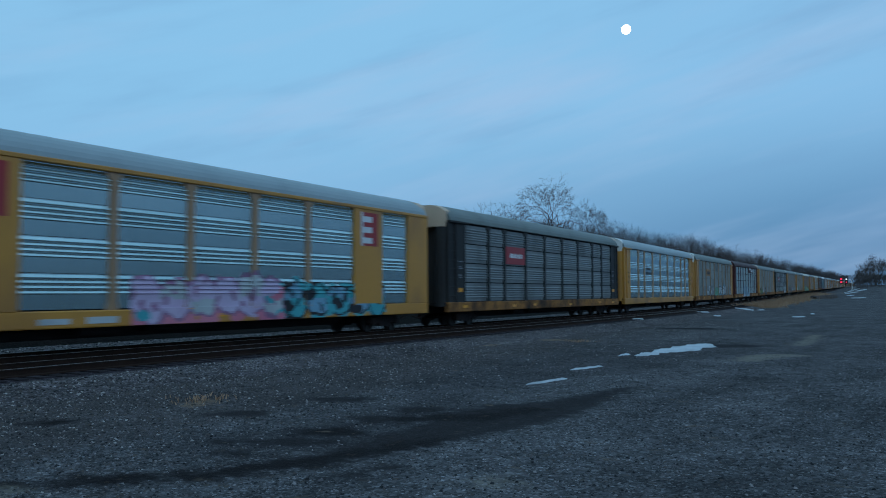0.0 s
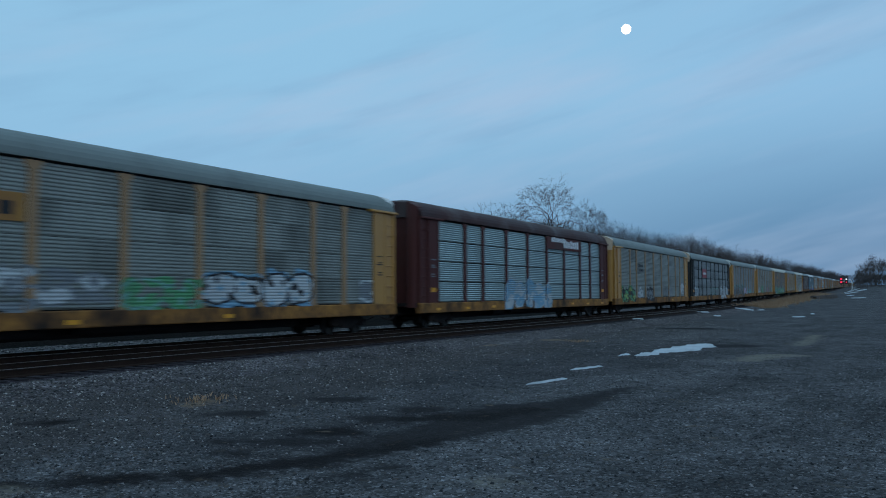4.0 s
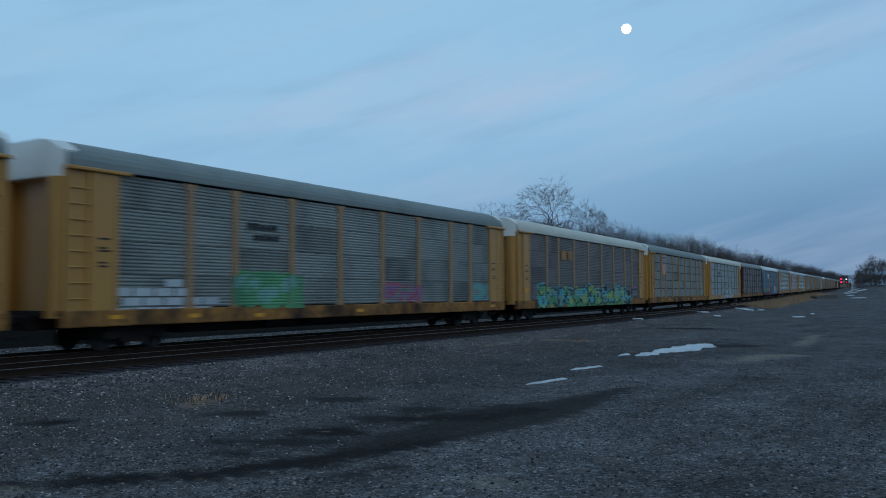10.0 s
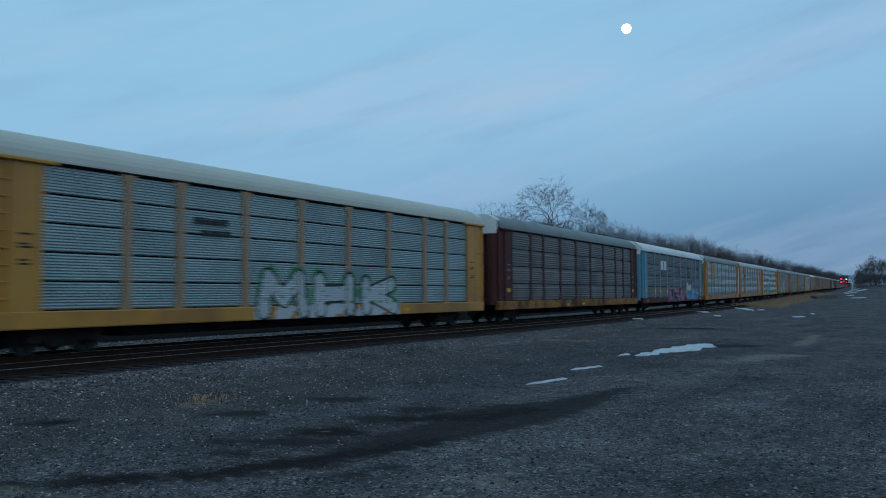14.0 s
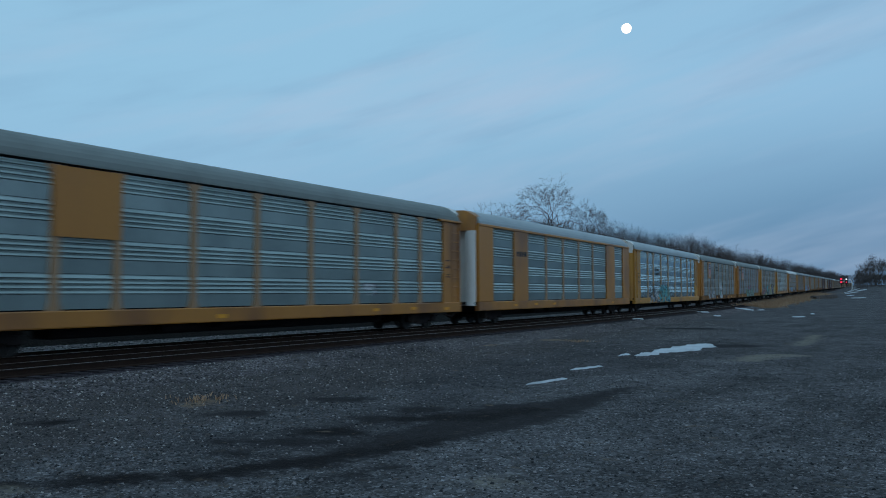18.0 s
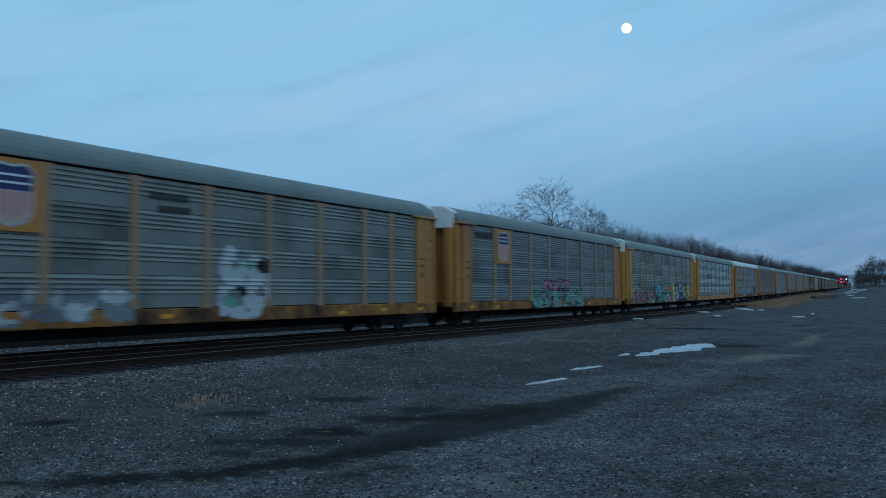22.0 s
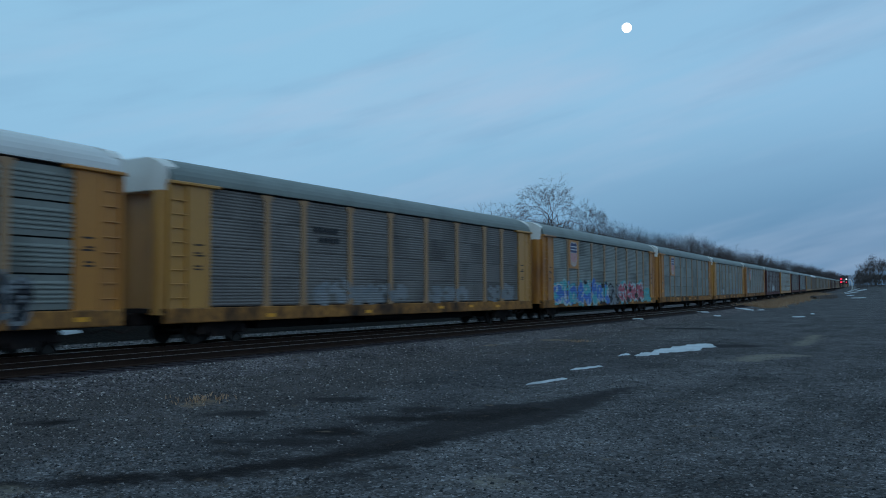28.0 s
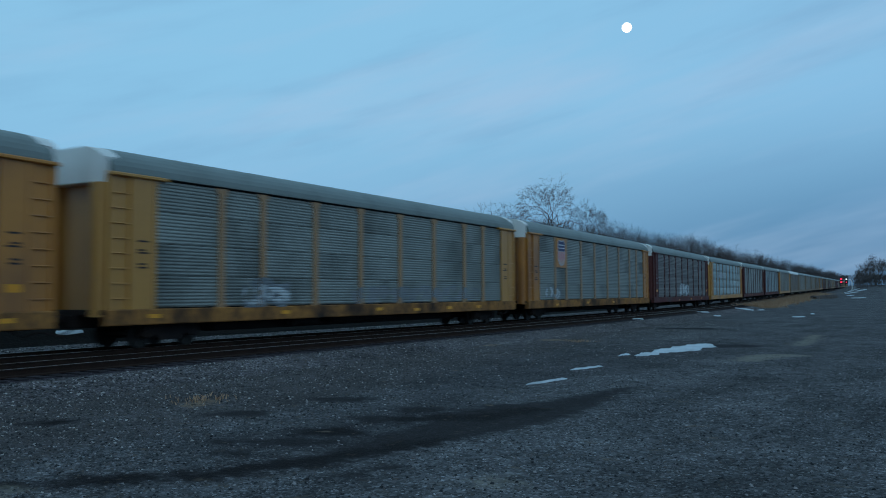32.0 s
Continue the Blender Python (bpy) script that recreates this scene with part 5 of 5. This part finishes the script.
words = {"yellow": "yellow", "faded": "faded yellow", "worn_yellow": "worn yellow", "orange": "orange-yellow", "black": "black", "maroon": "maroon", "post_far_haze": "weathered haze-dulled tan"}
rnd = random.Random(77)
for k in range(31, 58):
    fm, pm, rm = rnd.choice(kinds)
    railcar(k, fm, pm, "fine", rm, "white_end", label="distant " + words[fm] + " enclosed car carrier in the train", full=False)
railcar(-1, "yellow", "galv", "fine", "roof_grey", "white_end", label="yellow enclosed car carrier ahead in the train", full=False)


# ---- trees without leaves
def grow(seed, height, levels, angle, stem, radius, thin=0.016, shoots=2, lift=0.12, reach=0.0, crook=0.16):
    """A bare tree that forks again and again: trunk and limbs, and a crown of thin twigs. Returns two Geo."""
    rnd = random.Random(seed)
    wood, crown = Geo(), Geo()

    def branch(p, d, length, r, level):
        g = wood if level < 3 else crown
        sides = 7 if level == 0 else 5 if level < 3 else 3
        steps = 3 if level < 3 else 2
        q, r1 = p, r
        for i in range(steps):
            wob = 0.05 if level == 0 else crook
            d = (d + Vector((rnd.uniform(-wob, wob), rnd.uniform(-wob, wob), rnd.uniform(-wob * 0.4, lift)))).normalized()
            n = q + d * (length / steps)
            r0, r1 = r * (1 - 0.35 * i / steps), r * (1 - 0.35 * (i + 1) / steps)
            g.tube(q, n, r0, max(thin * 0.6, r1), sides, caps=False)
            if level > 0 and i:
                for _ in range(shoots if level >= levels - 2 else 1):   # side shoots
                    s = d.orthogonal().normalized()
                    s.rotate(Matrix.Rotation(rnd.uniform(0, 6.28), 3, d))
                    e = (d * 0.6 + s + Vector((0, 0, 0.25))).normalized()
                    crown.tube(n, n + e * length * rnd.uniform(0.25, 0.6), thin * 0.7, thin * 0.4, 3, caps=False)
            q = n
        if level >= levels:
            return
        spin = rnd.uniform(0, 6.28)
        count = 4 if reach and level == 0 else 2 if rnd.random() < 0.62 else 3
        long = reach if reach and level == 0 else length * rnd.uniform(0.74, 0.90)
        for i in range(count):
            s = d.orthogonal().normalized()
            s.rotate(Matrix.Rotation(spin + 6.283 * i / count + rnd.uniform(-0.4, 0.4), 3, d))
            a = angle * rnd.uniform(0.45, 1.25)
            branch(q, (d * math.cos(a) + s * math.sin(a)).normalized(), long * rnd.uniform(0.85, 1.1), max(thin, r1 * rnd.uniform(0.60, 0.78)), level + 1)

    branch(Vector((0, 0, -0.3)), Vector((rnd.uniform(-0.05, 0.05), rnd.uniform(-0.05, 0.05), 1)), stem, radius, 0)
    k = height / max(v[2] for v in crown.v)
    for g in (wood, crown):
        g.v = [(x * k, y * k, z * k) for x, y, z in g.v]
    return wood, crown


def plant(name, meshes, x, y, s, turn, label, group=""):
    t = empty(name, pose(x, y, climb(y) + LOT - 0.1, 0, 0, turn) @ Matrix.Scale(s, 4), label, "tree", group)
    part("trunk", meshes[0], t)
    part("crown", meshes[1], t)
    return t


def tree_meshes(*args, **kw):
    w, cr = grow(*args, **kw)
    return w.mesh("trunk", M["bark"]), cr.mesh("crown", M["twig"])


big = [tree_meshes(11, 20.8, 7, 0.62, 12.0, 0.40, thin=0.017, shoots=1, lift=0.05, reach=2.5, crook=0.24), tree_meshes(9, 16.0, 7, 0.66, 9.5, 0.28, thin=0.016, shoots=1, lift=0.04, reach=1.9, crook=0.26), tree_meshes(59, 18.8, 7, 0.60, 12.0, 0.30, thin=0.016, shoots=1, lift=0.05, reach=1.8, crook=0.24)]
GROUP = "big bare trees behind the tracks"
plant("tree", big[0], -55, 125.5, 1.02, 240, "tall bare winter tree with a broad spreading crown", GROUP)
plant("tree", big[2], -55.5, 142.0, 1.0, 140, "tall bare winter tree with a narrow crown", GROUP)
plant("tree", big[1], -54.5, 108.0, 0.97, 70, "smaller bare winter tree beside a tall one", GROUP)
plant("tree", big[1], -57, 117, 0.98, 160, "smaller bare winter tree beside a tall one", GROUP)
plant("tree", big[2], -59, 136, 0.84, 310, "bare winter tree behind the tracks", GROUP)

wood = [grow(40 + i, 16.0, 5, 0.36, 4.2, 0.13, thin=0.016, shoots=3, lift=0.24, crook=0.14) for i in range(6)]
bush = [grow(70 + i, 6.0, 4, 0.55, 0.7, 0.06, thin=0.02, shoots=4, lift=0.22) for i in range(4)]
woods_mesh = [(w.mesh("trunk", M["bark"]), cr.mesh("crown", M["twig"])) for w, cr in wood]


def stand(y):
    """How tall the woods are along the track."""
    return (12.0 + 5.5 * ease(y, 96, 175) + 1.6 * ease(y, 190, 270)) / 16


rnd = random.Random(21)
for i in range(44):
    y = 104 + i * 3.6 + rnd.uniform(-1.5, 1.5)
    plant("tree", rnd.choice(woods_mesh), -51 - rnd.uniform(0, 5) - 0.02 * y, y, rnd.uniform(0.78, 0.94) * min(0.93, stand(y)), rnd.uniform(0, 360), "slim bare woodland tree in a row", "edge of the bare woods")


def make_woods(name, spots, label, material):
    arrays = []
    for w, cr in wood + bush:
        v = np.array(w.v + cr.v)
        n = len(w.v)
        f = [q for q in w.f] + [tuple(i + n for i in q) for q in cr.f]
        arrays.append((v, np.array([q for q in f if len(q) == 4])))
    vs, fs, n = [], [], 0
    for x, y, s, a, k in spots:
        v, f = arrays[k]
        r = np.array([[math.cos(a), -math.sin(a), 0], [math.sin(a), math.cos(a), 0], [0, 0, 1]])
        vs.append((v * s) @ r.T + (x, y, ground_z(x, y) - 0.1))
        fs.append(f + n)
        n += len(v)
    vs, fs = np.concatenate(vs), np.concatenate(fs)
    me = bpy.data.meshes.new(name)
    me.vertices.add(len(vs))
    me.vertices.foreach_set("co", vs.ravel())
    me.loops.add(fs.size)
    me.loops.foreach_set("vertex_index", fs.ravel().astype(np.int32))
    me.polygons.add(len(fs))
    me.polygons.foreach_set("loop_start", np.arange(0, fs.size, 4, dtype=np.int32))
    me.update()
    me.validate()
    me.materials.append(material)
    return tagged(new(name, me), label, "woods", kind="stuff")


rnd = random.Random(5)
spots = []
for i in range(620):
    y = 106 + 1350 * (i / 620) ** 1.75 + rnd.uniform(-3, 3)
    spots.append((-58 - rnd.random() ** 1.3 * 22 - max(0, bend(y) - 4) * 0.75, y, rnd.uniform(0.86, 1.04) * stand(y), rnd.uniform(0, 6.28), rnd.randrange(6)))
make_woods("woods", spots, "bare brown winter woods behind the railway", M["twig_haze"])
spots = []
for i in range(170):   # beside the access road, lower towards the gap in the trees
    y = 330 + rnd.random() * 150
    x = y * (-0.0915 + 0.062 * rnd.random())
    edge = min(1.0, max(0.0, (x / y + 0.0925) / 0.014))
    spots.append((x, y, rnd.uniform(0.52, 0.76) * (0.55 + 0.45 * edge), rnd.uniform(0, 6.28), rnd.randrange(6)))
for i in range(120):
    y = 318 + rnd.random() * 60
    spots.append((y * (-0.0900 + 0.060 * rnd.random()), y, rnd.uniform(0.4, 0.9), rnd.uniform(0, 6.28), 6 + rnd.randrange(4)))
for i in range(120):   # closing the view beyond the curve
    y = 1180 + rnd.random() * 160
    spots.append((y * (-0.116 + 0.040 * rnd.random()), y, rnd.uniform(0.85, 1.1), rnd.uniform(0, 6.28), rnd.randrange(6)))
make_woods("woods", spots, "bare brown winter woods beside the access road", M["twig_haze"])


# ---- wayside signal
def make_signal():
    y0, x0 = 400.0, -37.9
    s = empty("railway_signal", pose(x0, y0, ground_z(x0, y0)), "pale railway signal mast with red lamps lit", "signal")
    g = Geo()
    g.box(-0.35, 0.35, -0.35, 0.35, -0.1, 0.35, c=0.03)
    g.tube((0, 0, 0.3), (0, 0, 3.2), 0.17, 0.14, 10)
    g.tube((0, 0, 3.15), (-0.25, 0, 4.0), 0.14, 0.13, 10)
    g.tube((-0.25, 0, 3.95), (-1.0, 0, 4.45), 0.13, 0.12, 10)
    part("mast", g.mesh("mast", M["white_end"]), s, "pale painted mast that bends over at its top")
    g = Geo()
    g.box(-4.8, -0.9, -0.10, 0.10, 4.35, 4.55)
    g.box(-4.8, -0.9, -0.10, 0.10, 3.35, 3.45)
    for x in (-4.75, -3.8, -2.9, -1.9, -0.95):
        g.box(x - 0.04, x + 0.04, -0.05, 0.05, 3.4, 4.4)
    part("arm", g.mesh("arm", M["metal_grey"]), s)
    g = Geo()
    g.box(0.5, 1.7, -0.5, 0.5, -0.1, 1.1, c=0.05)
    part("relay_case", g.mesh("relay_case", M["metal_grey"]), s)
    for x in (-4.2, -2.15):
        h = Geo()
        h.prism([(x - 0.62, 2.55), (x + 0.62, 2.55), (x + 0.62, 4.95), (x + 0.30, 5.3), (x - 0.30, 5.3), (x - 0.62, 4.95)], -0.16, -0.10)
        head = part("signal_head", h.mesh("signal_head", M["black"]), s, "black signal head")
        for z, m in ((4.55, "lamp_red" if x < -3 else "lamp_white"), (3.25, "lamp_red")):
            r = 0.38 if x < -3 else 0.25
            q = Geo()
            q.tube((x, -0.16, z), (x, -0.24, z), r, r, 14)
            part("lamp", q.mesh("lamp", M[m]), head, "lit signal lamp")
            q = Geo()
            q.prism([(x - 0.52, z + 0.05), (x - 0.38, z + 0.42), (x, z + 0.56), (x + 0.38, z + 0.42), (x + 0.52, z + 0.05), (x + 0.34, z + 0.38), (x, z + 0.50), (x - 0.34, z + 0.38)], -0.6, -0.16)
            part("hood", q.mesh("hood", M["black"]), head)


make_signal()

# ---- patches on the lot
def bank_z(x, y):
    return climb(y) + float(np.interp(-x - SIDE - bend(y), [p[0] for p in BANK], [p[1] for p in BANK]))


for k, (y0, y1, o) in enumerate(((20.15, 21.38, 9.61), (25.75, 27.02, 9.43), (33.56, 35.95, 9.49))):
    run = [(y0 + (y1 - y0) * i / 4, (0.05, 0.14, 0.10, 0.07, 0.03)[i]) for i in range(5)]
    outline = [(-(SIDE + o + bend(y) - r), y) for y, r in run] + [(-(SIDE + o + bend(y) + r), y) for y, r in run[::-1]]
    patch("snow_patch", outline, M["snow"], "small heap of old snow on the bank beyond the rails", "snow", 0.03, 50 + k, 0.03, dome=0.05, level=bank_z)
patch("snow_patch", [(-8.60, 26.10), (-8.97, 28.99), (-8.74, 31.71), (-8.19, 32.89), (-7.63, 31.74), (-7.86, 29.43), (-8.30, 27.76)], M["snow"], "white patch of melting snow on dark mud", "snow", 0.03, 3, 0.22, dome=0.05)
for k, pts in enumerate(([(-9.15, 25.68), (-9.25, 26.70), (-9.05, 26.60)], [(-8.85, 26.30), (-8.70, 27.23), (-8.55, 26.93), (-8.65, 26.41)], [(-8.67, 20.58), (-8.49, 21.39), (-8.23, 22.12), (-8.37, 21.19)], [(-8.17, 16.84), (-7.97, 17.75), (-7.72, 18.47), (-7.93, 17.55)])):
    patch("snow_patch", pts, M["snow"], "small streak of old snow on gravel", "snow", 0.02, 10 + k, 0.08, dome=0.03)
# thin streaks farther along the lot: middle, half width across, half length
def lot_z(x, y):
    o = -x - SIDE - bend(y)
    return max(ground_z(x, y), climb(y) + bed_z(o) if o > -5.1 else -99.0)


for k, (x, y, w, l, slant) in enumerate(((-19.6, 95, 1, 1.2, 0.4), (-18.1, 96.5, 0.35, 0.7, 0.4), (-19.2, 76, 0.52, 0.9, 0.4), (-17.2, 72.9, 0.28, 0.5, 0.4), (-10.8, 72.7, 0.54, 0.7, 0.4), (-11, 81.9, 0.18, 0.6, 0.4), (-18.2, 54.9, 0.44, 0.6, 0.4), (-16.7, 187.8, 1.39, 1.4, 0.4), (-21.3, 220.7, 0.9, 1.6, 0.4), (-25, 262, 1.54, 2.5, 0.3), (-24.6, 285, 1.54, 3, 0.3), (-29.5, 300, 1.4, 3, 0.3), (-30.5, 330, 1.68, 4, 0.3))):
    patch("snow_patch", [(x - w, y - l * slant), (x - w * 0.5, y + l * 0.4), (x + w * 0.2, y + l), (x + w, y + l * slant), (x + w * 0.6, y - l * 0.3), (x - w * 0.1, y - l)], M["snow"], "thin streak of old snow on the gravel lot", "snow", 0.03 + 0.0003 * y, 70 + k, 0.22, dome=0.03, level=lot_z)
heap_label = "low dark heap of earth and brush beside the lot"
patch("earth_heap", [(-25.2, 186), (-25.6, 192), (-23.8, 199), (-21.6, 196), (-21.4, 189)], M["bark"], heap_label, "earth heap", 0.1, 95, 0.5, dome=0.55)

def make_grass():
    rnd = random.Random(9)
    g = Geo()
    for i in range(7420):
        if i < 7200:
            y = 106 + rnd.random() ** 1.5 * 190
            x = -20.4 - (y - 106) * 0.092 + rnd.gauss(0, 0.7 + y * 0.005)
        else:
            x, y = rnd.choice(((-12.1, 11.4), (-13.4, 33.0)))
            x, y = x + rnd.gauss(0, 0.3), y + rnd.gauss(0, 0.3)
        h = rnd.uniform(0.16, 0.46) if i < 7200 else rnd.uniform(0.04, 0.12)
        a, w = rnd.uniform(0, 6.28), 0.09 * h + 0.006
        z = lot_z(x, y) - 0.02
        lx, ly = rnd.gauss(0, 0.4) * h, rnd.gauss(0, 0.4) * h
        dx, dy = math.cos(a) * w, math.sin(a) * w
        g.face([(x - dx, y - dy, z), (x + dx, y + dy, z), (x + dx * 0.7 + lx * 0.4, y + dy * 0.7 + ly * 0.4, z + h * 0.6), (x + lx, y + ly, z + h)])
    tagged(new("dry_grass", g.mesh("dry_grass", M["grass"])), "dry tan grass growing beside the track", "grass", kind="stuff")


make_grass()

g = Geo()
g.prism([(-2.2, 0), (2.2, 0), (1.7, 1.1), (0.3, 1.7), (-1.5, 1.2)], -2, 2)
tp = tagged(new("tarpaulin", g.mesh("tarpaulin", M["tarp"])), "blue tarpaulin over a heap by the trees", "tarpaulin")
tp.matrix_world = pose(-17.4, 313, ground_z(-17.4, 313) - 0.1)


# ---- sleepers under the near track, piece by piece, and the joined rest
def sleeper_mesh():
    g = Geo()
    g.box(-1.28, 1.28, -0.115, 0.115, -0.36, -0.175, c=0.012)
    return g.mesh("sleeper", M["tie"])


def lay_sleepers():
    bed = bpy.data.objects["track_bed"]
    me = sleeper_mesh()
    for o in (-1.67, 1.58):
        y, n = 4.0, 0
        rest = Geo()
        while y < 330:
            x = -(SIDE + o + bend(y))
            a = math.atan((bend(y + 0.5) - bend(y - 0.5)))
            r = random.Random(n)
            if n < 130 and o < 0:
                ob = part("sleeper", me, bed)
                ob.matrix_basis = pose(x + r.uniform(-0.04, 0.04), y, climb(y) + r.uniform(-0.012, 0.004), 0, 0, math.degrees(a))
            else:
                rest.box(x - 1.28, x + 1.28, y - 0.115, y + 0.115, climb(y) - 0.36, climb(y) - 0.175)
            y += 0.50
            n += 1
        ob = part("sleepers", rest.mesh("sleepers", M["tie"]), bed)
        ob["kind"] = "stuff"


lay_sleepers()


# ---- what moves: the train, its wheels and the slow moon
def car_pose(k, t):
    y = START + PITCH * (k - 0.5) - SPEED * t + SLOWING * t * t

    def spot(q):
        return Vector((-(SIDE + 1.58 + bend(q)), q, climb(q)))
    a, b = spot(y - 10.2), spot(y + 10.2)
    d = (b - a).normalized()
    m = d.to_track_quat("Y", "Z").to_matrix().to_4x4()
    return y, Matrix.Translation((a + b) / 2) @ m


def motions():
    for k, car, wheels in CARS:
        rows = [(i * 0.5, car_pose(k, i * 0.5)[1]) for i in range(65)]
        walk(car, rows)
        # the wheels roll while the car is near
        stops = [(START + PITCH * (k - 0.5) - s) / SPEED for s in (75, -25)]
        t0, t1 = max(0.0, stops[0]), min(32.0, stops[1])
        if t1 > t0 and k < 31:
            f0, f1 = math.ceil(t0 * FPS), math.floor(t1 * FPS)
            for wheel, y in wheels:
                turn = [(0.0, pose(0, y, 0.42))] if f0 > 0 else []
                for f in range(f0, f1 + 1):
                    s = car_pose(k, f / FPS)[0] - car_pose(k, f0 / FPS)[0]
                    turn.append((f / FPS, Matrix.Translation((0, y, 0.42)) @ Matrix.Rotation(-s / 0.42, 4, "X")))
                if f1 < 32 * FPS:
                    turn.append((32.0, turn[-1][1]))
                walk(wheel, turn)
    way0, way1 = Vector((-0.3066, 0.9051, 0.2946)), Vector((-0.3056, 0.9048, 0.2965))
    walk(moon, [(t, pose(*(EYE + (way0.lerp(way1, t / 32)).normalized() * 3600))) for t in (0.0, 32.0)])


motions()
